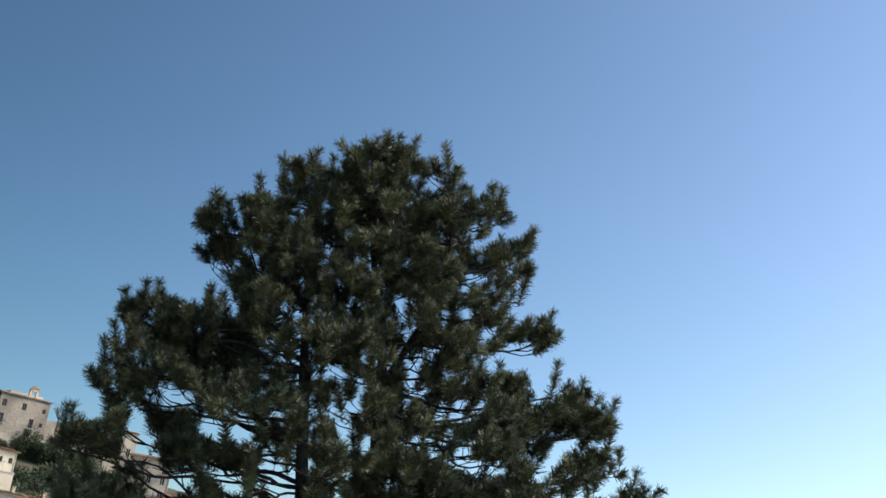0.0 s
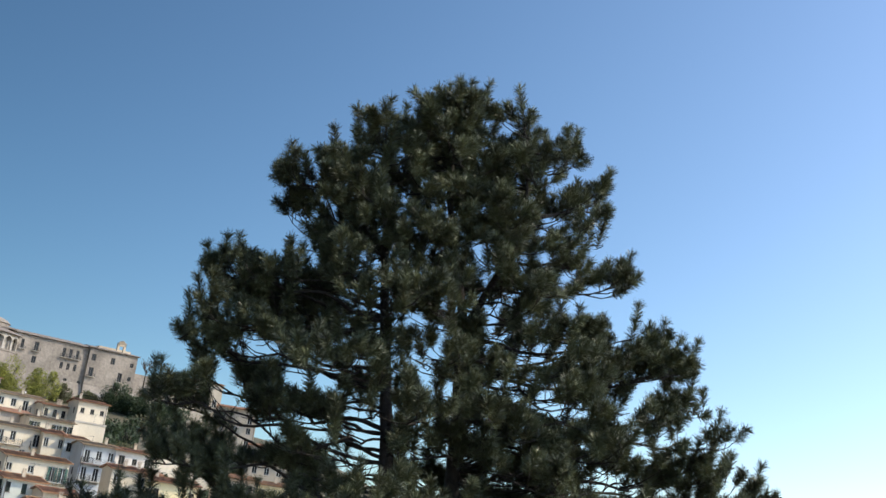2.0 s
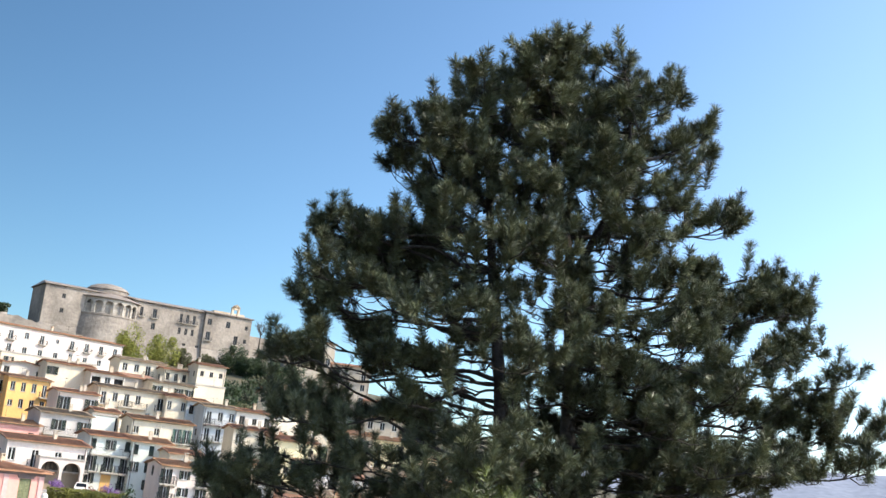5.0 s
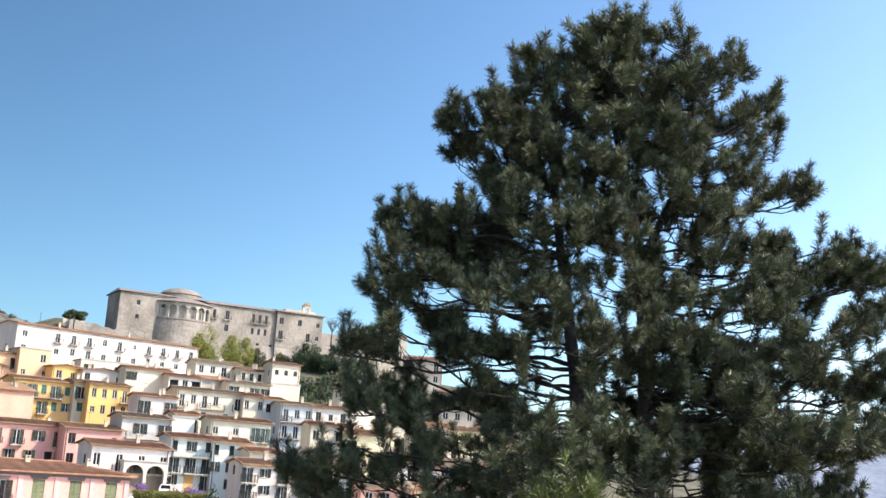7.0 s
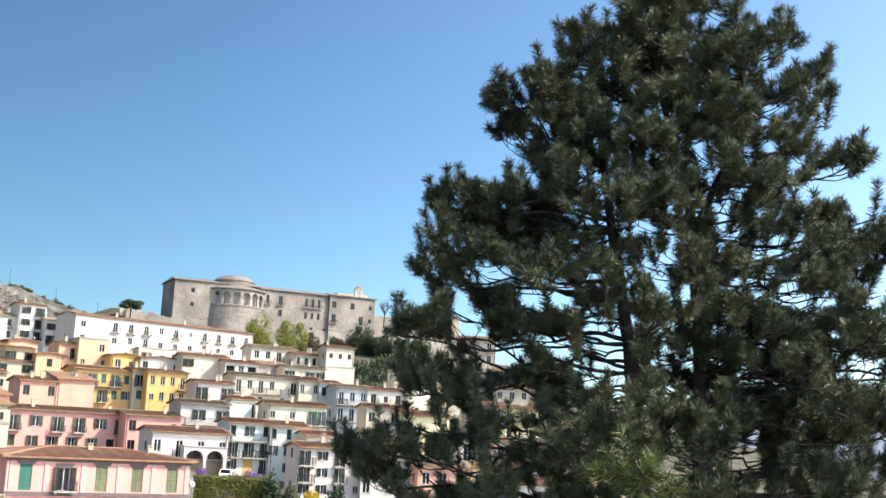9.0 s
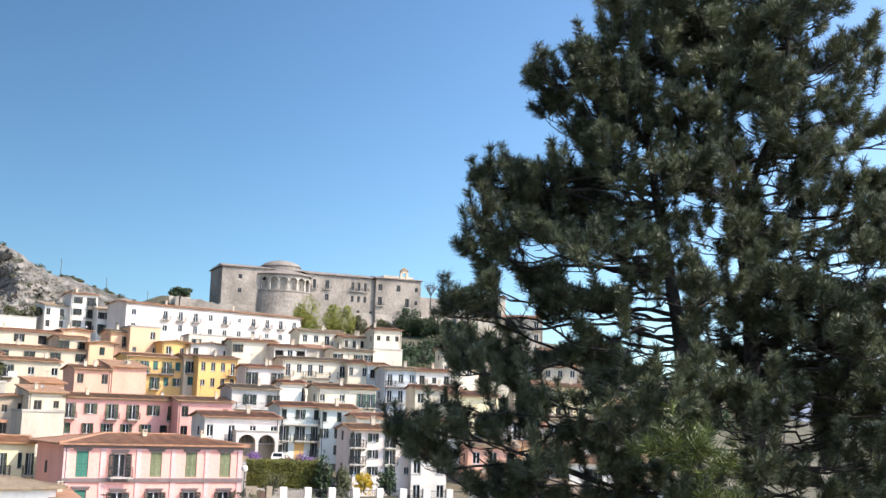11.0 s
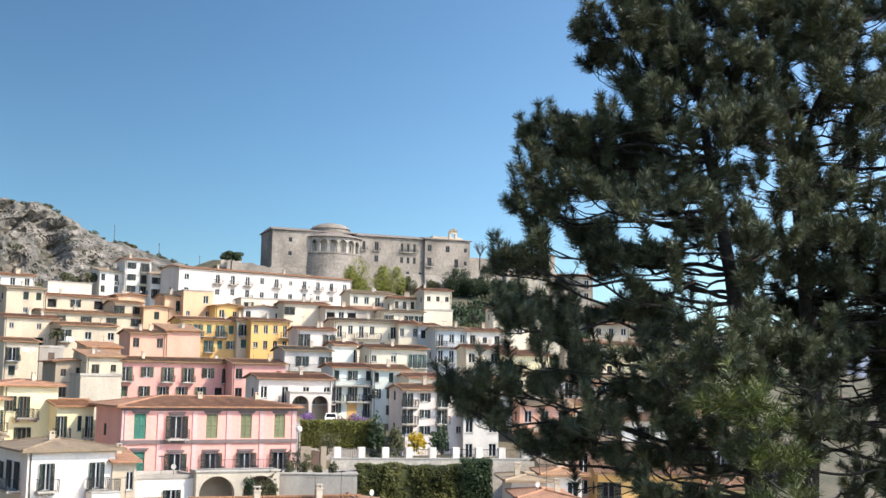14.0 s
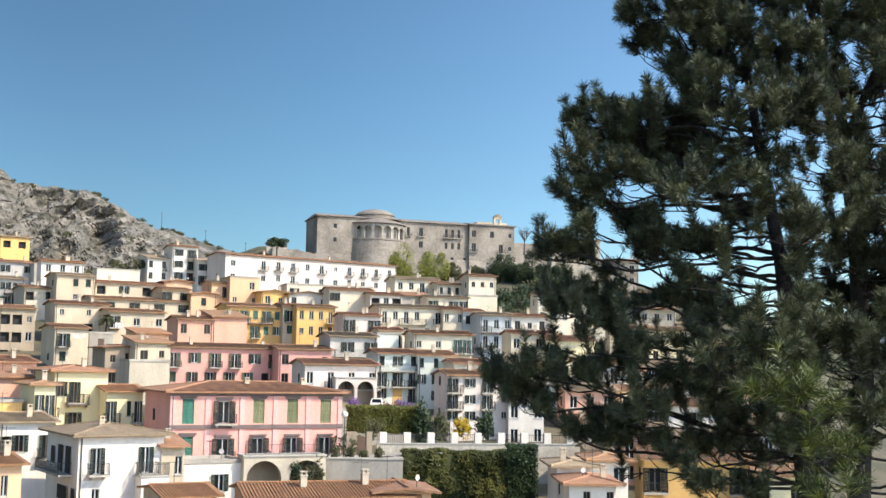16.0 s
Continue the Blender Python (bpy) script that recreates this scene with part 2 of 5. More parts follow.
def build_ground():
    radii = [0.0] + [1.5 * 1.075 ** i for i in range(113)]
    n = 220
    v, f = [], []
    for r in radii[1:]:
        for k in range(n):
            a = 2 * math.pi * k / n
            x, y = r * math.sin(a), r * math.cos(a)
            v.append((x, y, ground_at(x, y)))
    v.append((0, 0, 0))
    for i in range(len(radii) - 2):
        for k in range(n):
            f.append((i * n + k, (i + 1) * n + k, (i + 1) * n + (k + 1) % n, i * n + (k + 1) % n))
    for k in range(n):
        f.append((len(v) - 1, k, (k + 1) % n))
    f = [tuple(reversed(q)) for q in f]
    tagged(mesh("ground", v, f, GROUND, smooth=True), "sloping hillside of dry soil and sparse grass", "ground", kind="structure")


build_ground()


def build_ridge():
    """A far wooded mountain ridge."""
    v, f, n = [], [], 160
    for j in range(12):
        for i in range(n):
            az = radians(-4 + 80 * i / (n - 1))
            crest = float(np.interp(math.degrees(az), [-4, 6, 12, 18, 24, 32, 45, 76], [40, 90, 125, 150, 165, 190, 210, 200]))
            crest += 14 * noise.fractal((az * 9, 0.5, 0.2), 1.0, 2.0, 5)
            k = j / 8
            h = crest * (math.sin(min(k, 1) * math.pi / 2) if k <= 1 else 1 - (k - 1)) - 62 * (1 - min(k, 1))
            h += 10 * noise.fractal((az * 20, j * 0.7, 0.1), 1.0, 2.0, 4) * (0.2 if j == 8 else 1)
            r = 2300 + 130 * j
            v.append((r * math.sin(az), r * math.cos(az), h))
    for j in range(11):
        for i in range(n - 1):
            f.append((j * n + i, j * n + i + 1, (j + 1) * n + i + 1, (j + 1) * n + i))
    tagged(mesh("mountain_ridge", v, f, BLUEHILL, smooth=True), "distant wooded mountain ridge in a painted haze blue", "mountain", kind="structure")


build_ridge()


def build_rock():
    """A bare limestone crag behind the upper houses."""
    v, f, n, rows = [], [], 420, 110
    for j in range(rows):
        k = j / 70
        for i in range(n):
            deg = -52 + 37 * i / (n - 1)
            az = radians(deg)
            crest = float(np.interp(deg, [-52, -40, -32, -28.5, -27.2, -26.0, -25.0, -22, -20, -15], [68, 67, 62.5, 57.0, 56.5, 54.0, 48.3, 42.3, 38.5, 30]))
            crest += 2.2 * noise.fractal((deg * 0.9, 0.3, 7.1), 1.0, 2.0, 4) * min(1, max(0.15, (-deg - 22) / 4))
            craggy = min(1, max(0.12, (-deg - 21) / 4))
            base = 24.0
            if k <= 1:
                h = base + (crest - base) * k
                r = 342 + 58 * k ** 1.3
            else:
                h = crest - 60 * (k - 1)
                r = 400 + 160 * (k - 1)
            q = r * az
            # a deep shaded hollow with a buttress beside it
            r += 15 * math.exp(-((deg + 27.0 + 0.06 * (h - 42)) / 0.75) ** 2 - ((h - 41) / 7.5) ** 2)
            r -= 7 * math.exp(-((deg + 25.7) / 0.5) ** 2 - ((h - 42) / 9) ** 2)
            r += 6 * math.exp(-((deg + 28.6) / 0.4) ** 2 - ((h - 46) / 5) ** 2)
            d = 0.55 - noise.voronoi((q * 0.034 + 0.6 * noise.noise((q * 0.05, h * 0.05, 1.0)), h * 0.02, 2.0))[0][0]
            g = 0.5 - noise.voronoi((q * 0.13 + 0.4 * noise.noise((q * 0.1, h * 0.1, 4.0)), h * 0.07, 9.0))[0][0]
            e = noise.fractal((q * 0.3, h * 0.2, 5.0), 0.9, 2.0, 5)
            near_crest = 1 - 0.7 * max(0, 1 - abs(k - 1) * 8)
            c = noise.ridged_multi_fractal((q * 0.05, h * 0.03, 2.0), 0.75, 2.1, 6, 1.0, 2.0) - 1.1
            r -= (20 * d + 11 * g + 2.8 * e + 12 * c) * craggy * near_crest * (1 if k <= 1 else 0.3)
            h += (1.0 * e + 1.5 * g) * craggy * near_crest
            v.append((r * math.sin(az), r * math.cos(az), h))
    for j in range(rows - 1):
        for i in range(n - 1):
            f.append((j * n + i, j * n + i + 1, (j + 1) * n + i + 1, (j + 1) * n + i))
    tagged(mesh("rock_outcrop", v, f, ROCK), "bare grey limestone crag above the houses", "rock", kind="structure")
    return v, n


ROCK_POINTS, ROCK_ROW = build_rock()

# ---- windows, doors and balconies ----
SIZES = {"w": (1.1, 1.6, 0.8), "c": (1.1, 1.6, 0.8), "d": (1.15, 2.25, 0.12), "s": (0.85, 1.1, 1.0), "o": (1.9, 1.8, 0.5), "a": (1.2, 1.4, 0.7), "f": (1.2, 2.5, 0.1)}
CACHE = {}


def cached(key, make):
    if key not in CACHE:
        CACHE[key] = make()
    return CACHE[key]


def frame_mesh(w, h, mat=None):
    s, bar = Shape(), 0.055 if mat else 0.045
    s.box(-w / 2, -w / 2 + 0.07, 0, 0.06, 0, h).box(w / 2 - 0.07, w / 2, 0, 0.06, 0, h)
    s.box(-w / 2 + 0.07, w / 2 - 0.07, 0, 0.06, 0, 0.07).box(-w / 2 + 0.07, w / 2 - 0.07, 0, 0.06, h - 0.07, h)
    s.box(-bar, bar, 0, 0.06, 0.07, h - 0.07)
    return s.data("window", mat or FRAME)


def shutter_mesh(w, h, mat):
    s = Shape()
    s.box(0, 0.07, 0, 0.05, 0, h).box(w - 0.07, w, 0, 0.05, 0, h)
    s.box(0.07, w - 0.07, 0, 0.05, 0, 0.09).box(0.07, w - 0.07, 0, 0.05, h - 0.09, h).box(0.07, w - 0.07, 0, 0.05, h * 0.48, h * 0.48 + 0.07)
    k = max(4, int(h / 0.14))
    for i in range(k):
        z = 0.09 + (h - 0.18) * i / k
        s.slab([(0.07, 0.0, z + 0.02), (w - 0.07, 0.0, z + 0.02), (w - 0.07, 0.045, z + 0.11), (0.07, 0.045, z + 0.11)], 0.018)
    return s.data("shutter", mat)


def railing_mesh(w, out):
    s = Shape()
    s.box(-w / 2, w / 2, -out, -out + 0.04, 0.96, 1.0)
    s.box(-w / 2, w / 2, -out, -out + 0.03, 0.08, 0.11)
    for sx in (-w / 2, w / 2 - 0.04):
        s.box(sx, sx + 0.04, -out + 0.04, 0, 0.96, 1.0)
        s.box(sx, sx + 0.04, -out, -out + 0.04, 0.0, 0.96)
    n = int(w / 0.16)
    for i in range(1, n):
        x = -w / 2 + w * i / n
        s.box(x - 0.011, x + 0.011, -out + 0.008, -out + 0.03, 0.11, 0.96)
    for i in range(1, int(out / 0.16)):
        for sx in (-w / 2 + 0.01, w / 2 - 0.03):
            s.box(sx, sx + 0.02, -out + 0.16 * i, -out + 0.16 * i + 0.02, 0.0, 0.96)
    return s.data("railing", IRON)


def add_window(parent, kind, shutter, x, z, w, h, y=0.0, k=1.0, balcony=True):
    """One window or French door in its opening; the facade's face is at y."""
    rnd = random.random()
    at = pose(x, y + 0.16, z)
    if kind == "o":
        use("window", cached(("dark", w, h), lambda: Shape().box(-w / 2, w / 2, 0.7, 0.75, 0, h).data("loggia_back", DARK)), parent, pose(x, y + 0.1, z), "open loggia recess with painted shade at its back")
        use("railing", cached(("rail", round(w, 2), 0.05), lambda: railing_mesh(w, 0.05)), parent, pose(x, y + 0.1, z), "dark iron railing")
        return
    pale = "palazzo" in parent.get("label", "") or (int(abs(parent.location.x) * 10) % 5 < 3 and parent.name.startswith("house"))
    win = use("window", cached(("frame", w, h, pale), lambda: frame_mesh(w, h, FRAME_PALE if pale else None)), parent, at)
    for sx in (-1, 1):
        use("pane", cached(("pane", w, h), lambda: Shape().box(-w / 4 + 0.05, w / 4 - 0.05, 0.025, 0.04, 0.07, h - 0.07).data("pane", GLASS)), win, pose(sx * (w / 4 - 0.01), 0, 0))
    if kind in "wcsa" and h < 2:
        use("sill", cached(("sill", w), lambda: Shape().box(-w / 2 - 0.12, w / 2 + 0.12, -0.26, -0.02, -0.1, -0.004).data("sill", TRIM)), win, pose(0, 0, 0))
    if kind == "f" or "palazzo" in parent.get("label", ""):
        use("lintel", cached(("lintel", w), lambda: Shape().box(-w / 2 - 0.3, w / 2 + 0.3, -0.36, -0.163, 0.18, 0.36).box(-w / 2 - 0.2, w / 2 + 0.2, -0.28, -0.163, 0.0, 0.18).data("lintel", MOULD)), win, pose(0, 0, h + 0.02), "moulded stone lintel")
    if "palazzo" in parent.get("label", ""):
        shutter = "green" if kind == "d" else "jade" if x < 4 else "olive"
    if shutter != "none" and kind in "wcdf":
        hm = cached(("shut", w, h, shutter), lambda: shutter_mesh(w / 2 - 0.005, h - 0.02, SHUTTERS[shutter]))
        if kind == "f" or kind == "c" and rnd < 0.75:
            use("shutter", hm, win, pose(-w / 2, -0.08, 0.01))
            use("shutter", hm, win, pose(0.005, -0.08, 0.01))
        else:
            a = 4 + 22 * random.random()
            use("shutter", hm, win, pose(-w / 2 - 0.01, -0.20, 0.01, 0, 0, 180 + a))
            use("shutter", hm, win, pose(w / 2 + 0.01, -0.20, 0.01, 0, 0, -a))
    if kind == "d" and balcony:
        bw = w + 1.1
        bal = use("balcony", cached(("slab", w), lambda: Shape().box(-bw / 2, bw / 2, -0.95, -0.004, -0.16, -0.02).box(-bw / 2 + 0.25, -bw / 2 + 0.4, -0.6, -0.004, -0.36, -0.16).box(bw / 2 - 0.4, bw / 2 - 0.25, -0.6, -0.004, -0.36, -0.16).data("balcony", TRIM)), parent, pose(x, y, z))
        use("railing", cached(("rail", round(bw, 2), 0.92), lambda: railing_mesh(bw, 0.92)), bal, pose(0, 0, -0.02))


def facade(s, w, z0, z1, holes, y=0.0, rec=0.2):
    """A front wall face from z0 to z1 with openings (x, z, w, h) and their reveals; openings share rows."""
    rows = {}
    for hx, hz, hw, hh in holes:
        rows.setdefault(hz[0], []).append((hx, hz[1], hw, hh))
    edges = sorted(rows)
    top = z1
    bands = []
    for e in reversed(edges):
        bands.append((e, top, sorted(rows[e])))
        top = e
    if top > z0:
        bands.append((z0, top, []))
    for a, b, hs in bands:
        x = 0.0
        for hx, hz, hw, hh in hs:
            l, r, lo, hi = hx - hw / 2, hx + hw / 2, hz, hz + hh
            s.quad((x, y, a), (l, y, a), (l, y, b), (x, y, b))
            s.quad((l, y, a), (r, y, a), (r, y, lo), (l, y, lo))
            s.quad((l, y, hi), (r, y, hi), (r, y, b), (l, y, b))
            s.quad((l, y, lo), (r, y, lo), (r, y + rec, lo), (l, y + rec, lo))
            s.quad((l, y + rec, hi), (r, y + rec, hi), (r, y, hi), (l, y, hi))
            s.quad((l, y, lo), (l, y + rec, lo), (l, y + rec, hi), (l, y, hi))
            s.quad((r, y + rec, lo), (r, y, lo), (r, y, hi), (r, y + rec, hi))
            x = r
        s.quad((x, y, a), (w, y, a), (w, y, b), (x, y, b))


def openings(w, top, sh, rows, size=1.0):
    """Openings of rows of letters, the top row first: (letter, x, floor, z, w, h)."""
    out = []
    for i, row in enumerate(rows):
        floor = top - 0.25 - sh * (i + 1)
        n = len(row)
        for j, c in enumerate(row):
            if c == ".":
                continue
            ww, hh, zz = SIZES[c]
            ww, hh = ww * size, hh * size
            pitch = w / n
            crowd = any(q not in ".o" for q in row[max(0, j - 1):j] + row[j + 1:j + 2])
            ww = min(ww, pitch * (0.8 if c == "o" else 0.44 if crowd else 0.62))
            out.append((c, pitch * (j + 0.5), floor, floor + zz, round(ww, 2), min(hh, sh - zz - 0.2)))
    return out


def roof_shape(kind, w, d, rng):
    s, o, t = Shape(), 0.7, 0.18
    pitch = math.tan(radians((8 if kind == "hip" else 6.5) + 2 * rng.random()))
    if kind == "gable":
        rz = pitch * d / 2
        s.slab([(-o * 0.6, -o, -o * pitch + t), (w + o * 0.6, -o, -o * pitch + t), (w + o * 0.6, d / 2, rz + t), (-o * 0.6, d / 2, rz + t)], t)
        s.slab([(-o * 0.6, d / 2, rz + t), (w + o * 0.6, d / 2, rz + t), (w + o * 0.6, d + o, -o * pitch + t), (-o * 0.6, d + o, -o * pitch + t)], t)
        s.tube([(-o * 0.6, d / 2, rz + t), (w + o * 0.6, d / 2, rz + t)], [0.13, 0.13], 6)
        # the lip of each tile course along the front eave
        for i in range(int((w + 0.5) / 0.26)):
            x = -0.2 + 0.26 * i
            s.tube([(x, -o - 0.05, -o * pitch + t + 0.02), (x, d / 2 - 0.1, rz + t + 0.02)], [0.055, 0.05], 4)
    elif kind == "gablefront":
        rz = pitch * w / 2
        s.slab([(-o, -o, -o * pitch + t), (w / 2, -o, rz + t), (w / 2, d + o, rz + t), (-o, d + o, -o * pitch + t)], t)
        s.slab([(w / 2, -o, rz + t), (w + o, -o, -o * pitch + t), (w + o, d + o, -o * pitch + t), (w / 2, d + o, rz + t)], t)
        s.tube([(w / 2, -o, rz + t), (w / 2, d + o, rz + t)], [0.13, 0.13], 6)
    elif kind == "hip":
        k = min(w, d) / 2
        rz = pitch * k
        if w >= d:
            a, b = (k, d / 2, rz + t), (w - k, d / 2, rz + t)
        else:
            a, b = (w / 2, k, rz + t), (w / 2, d - k, rz + t)
        e = -o * pitch + t
        c = [(-o, -o, e), (w + o, -o, e), (w + o, d + o, e), (-o, d + o, e)]
        if w >= d:
            s.slab([c[0], c[1], b, a], t), s.slab([c[1], c[2], b], t), s.slab([c[2], c[3], a, b], t), s.slab([c[3], c[0], a], t)
            for i in range(1, int(w / 0.26)):
                x = 0.26 * i
                top = min(1.0, min(x, w - x) / k)
                s.tube([(x, -o - 0.05, e + 0.02), (x, -o + (d / 2 + o) * top, e + (rz + t - e) * top + 0.02)], [0.055, 0.05], 4)
        else:
            s.slab([c[0], c[1], a], t), s.slab([c[1], c[2], b, a], t), s.slab([c[2], c[3], b], t), s.slab([c[3], c[0], a, b], t)
        for p, q in ((c[0], a), (c[1], b if w >= d else a), (c[2], b), (c[3], a if w >= d else b), (a, b)):
            s.tube([p, q], [0.13, 0.13], 6)
    elif kind == "shed":
        e = d * 0.16
        s.slab([(-o * 0.5, -o, -0.05 + t), (w + o * 0.5, -o, -0.05 + t), (w + o * 0.5, d, e + t), (-o * 0.5, d, e + t)], t)
        rz = e
    else:
        rz = 0.0
        s.box(-0.12, w + 0.12, -0.12, 0.2, 0, 0.35).box(-0.12, w + 0.12, d - 0.2, d + 0.12, 0, 0.35).box(-0.12, 0.2, 0.2, d - 0.2, 0, 0.35).box(w - 0.2, w + 0.12, 0.2, d - 0.2, 0, 0.35)
        s.box(0.2, w - 0.2, 0.2, d - 0.2, -0.02, 0.1)
    return s, rz


def house(label, x, y, eave, w, turn, d, rows, wall, roof, sh, shutter):
    rows = rows.split()
    rng = random.Random(int(abs(x) * 100 + abs(y) * 10))
    if "palazzo" not in label and "annex" not in label:
        # some further small windows, as the old fronts have them
        rows = ["".join("d" if c == "w" and rng.random() < 0.25 else c for c in row) for row in rows] if sh >= 2.9 else rows
        rows = ["".join(rng.choice("wws") if c == "." and w / len(row) > 1.7 and rng.random() < 0.5 and (shutter == "none" or set(row[max(0, j - 1):j + 2]) == {"."}) else c for j, c in enumerate(row)) for row in rows]
    base = min(ground_at(x, y), ground_at(x + w * math.cos(radians(turn)), y + w * math.sin(radians(turn)))) - 1.0
    base = min(base, eave - sh * max(1, len(rows)) - 0.6)
    ob = new("house")
    ob.matrix_basis = pose(x, y, base, 0, 0, turn)
    label = label + " with tiled roof" if roof != "flat" and "roof" not in label else label
    tagged(ob, label if len(label.split()) > 3 else label + " on the hillside", "house", "houses of the hillside town")
    top = eave - base
    s = Shape()
    holes = openings(w, top + (0.7 if "palazzo" in label else 0), sh, rows)
    facade(s, w, 0, top, [(hx, (fl, hz), hw, hh) for c, hx, fl, hz, hw, hh in holes])
    ends = {"gable": True, "gablefront": False, "hip": False, "shed": False, "flat": False}[roof]
    rs, rz = roof_shape(roof, w, d, rng)
    if ends:
        s.quad((0, d, 0), (0, 0, 0), (0, 0, top), (0, d / 2, top + rz), (0, d, top))
        s.quad((w, 0, 0), (w, d, 0), (w, d, top), (w, d / 2, top + rz), (w, 0, top))
    elif roof == "shed":
        s.quad((0, d, 0), (0, 0, 0), (0, 0, top), (0, d, top + rz))
        s.quad((w, 0, 0), (w, d, 0), (w, d, top + rz), (w, 0, top))
    else:
        s.quad((0, d, 0), (0, 0, 0), (0, 0, top), (0, d, top))
        s.quad((w, 0, 0), (w, d, 0), (w, d, top), (w, 0, top))
    s.quad((w, d, 0), (0, d, 0), (0, d, top), (w, d, top))
    if roof == "gablefront":
        s.quad((0, 0, top), (w, 0, top), (w / 2, 0, top + rz))
        s.quad((w, d, top), (0, d, top), (w / 2, d, top + rz))
    s.done("wall", WALLS[wall], ob)
    rmat = WALLS["concrete"] if roof == "flat" else TILE[0] if "palazzo" in label else TILE[2] if "orange" in label else TILE[3] if "white hip roofed" in label else TILE[rng.choice((0, 0, 1, 1, 3))]
    r = rs.done("roof", rmat, ob)
    r.location = (0, 0, top)
    # a moulding under the eave and a string course
    if roof in ("gable", "hip") and w > 6:
        Shape().box(-0.08, w + 0.08, -0.14, -0.003, top - (0.4 if "palazzo" in label else 0.22), top - 0.02).done("cornice", MOULD if "palazzo" in label else TRIM, ob)
    if "palazzo" in label:
        for zz in (top - 3.42, top - 7.15):
            Shape().box(-0.1, w + 0.1, -0.22, -0.003, zz - 0.26, zz + 0.12).done("string_course", MOULD, ob)
        for i in range(6):
            px = i * (w - 0.5) / 5
            Shape().box(px, px + 0.5, -0.10, -0.003, top - 0.45 - 2 * sh, top - 0.25).done("pilaster", PILASTER, ob)
    random.seed(int(abs(x) * 37 + abs(y) * 11))
    for c, hx, fl, hz, hw, hh in holes:
        add_window(ob, c, shutter, hx, hz, hw, hh)
    # windows of the end wall that faces down the slope
    if roof != "flat" and len(rows) > 1:
        for i in range(len(rows)):
            if rng.random() < 0.5:
                zz = top - sh * (i + 1) + 0.65
                use("side_window", cached(("side",), lambda: Shape().box(-0.06, 0.05, -0.4, 0.4, 0, 1.2).data("side_window", DARK)), ob, pose(0, d * (0.3 + 0.3 * rng.random()), zz), "side window as a plate of painted shade")
    # chimneys and rain pipe
    if roof not in ("flat",):
        for i in range(rng.choice((1, 1, 2)) if w > 6 else rng.choice((0, 1))):
            cx, cy = w * (0.15 + 0.7 * rng.random()), d * (0.2 + 0.25 * rng.random())
            zr = top + (rz * min(1, cy / (d / 2)) if roof == "gable" else 0.1)
            c = Shape().box(-0.24, 0.24, -0.24, 0.24, -0.4, 1.0).box(-0.31, 0.31, -0.31, 0.31, 1.0, 1.08).box(-0.22, -0.12, -0.2, 0.2, 1.08, 1.3).box(0.12, 0.22, -0.2, 0.2, 1.08, 1.3).box(-0.29, 0.29, -0.27, 0.27, 1.3, 1.37)
            co = c.done("chimney", WALLS["cream" if wall in ("white", "pink") else "beige"], ob)
            co.location = (cx, cy, zr)
        if w > 5:
            sp = Shape()
            px = w - 0.25 if rng.random() < 0.5 else 0.25
            sp.tube([(px, -0.08, 0), (px, -0.08, top - 0.2)], [0.06, 0.06], 5)
            sp.done("rain_pipe", FRAME, ob)
    return ob


house("long pinkish white plastered terrace building", -101.2, 266.4, 28.0, 49.2, 44.8, 11, "a.wddwd.dddd a.awwaaa.aa.", 'blush', 'gable', 3.3, 'none')
house("white house wing", -124.3, 273.0, 27.6, 6.6, 38.5, 9, "w.w. w.w.", 'white', 'shed', 2.9, 'none')
house("tall white house tower block", -118.4, 274.5, 30.7, 6.5, 37.3, 9, "wd wd wd", 'white', 'gable', 2.9, 'green')
house("low white house wing", -111.4, 274.2, 26.9, 5.1, 36.1, 8, ".. dw", 'white', 'shed', 2.9, 'green')
house("yellow house with open loggia", -165.9, 273.7, 33.4, 7.7, 45.2, 9, "oo", 'yellow', 'gable', 3.2, 'none')
house("grey plastered house", -150.0, 248.2, 24.4, 7.9, 45.2, 10, "w.w ww.", 'grey', 'gable', 3, 'green')
house("bare concrete house block", -142.4, 250.3, 23.8, 5.0, 43.6, 9, "s", 'concrete', 'flat', 3, 'none')
house("low pale terrace wall", -134.4, 266.0, 24.1, 10.7, 40.8, 4, "", 'ivory', 'flat', 3, 'none')
house("small white house with orange roof", -132.58, 236.0, 23.37, 9.2375, 40, 5, "w.w", 'white', 'gable', 2.8, 'none')
house("pale grey house with balcony", -138.5, 229.4, 19.0, 5.3, 45.1, 9, "wd dw", 'grey', 'gable', 3, 'green')
house("beige stone terrace house", -129.0, 223.4, 16.6, 6.5, 44.0, 9, "o.w d.o o.d", 'beige', 'gable', 2.9, 'green')
house("cream house with closed green shutters", -122.1, 223.9, 19.4, 7.9, 42.6, 9, ".cc .ss", 'cream', 'gable', 2.9, 'green')
house("long cream row house", -116.5, 230.2, 18.3, 14.8, 40.8, 9, "o.w.od ww..ww", 'cream', 'gable', 2.8, 'green')
house("cream row house end", -101.4, 230.7, 16.9, 5.8, 37.7, 9, "w.w w.w", 'cream', 'gable', 2.8, 'green')
house("lower cream row house", -111.9, 219.1, 14.2, 20.9, 41.1, 8, ".w.w.w.w", 'cream', 'gable', 2.8, 'green')
house("peach gabled house", -105.2, 240.0, 19.2, 6.2, 37.7, 9, ".s.", 'peach', 'gablefront', 3, 'none')
house("peach house with small gable", -95.2, 231.2, 16.0, 5.5, 36.4, 9, ".c.", 'peach', 'gablefront', 3, 'green')
house("peach house with corner balcony", -92.0, 234.6, 18.6, 4.6, 35.4, 9, ".d", 'peach', 'gable', 3, 'green')
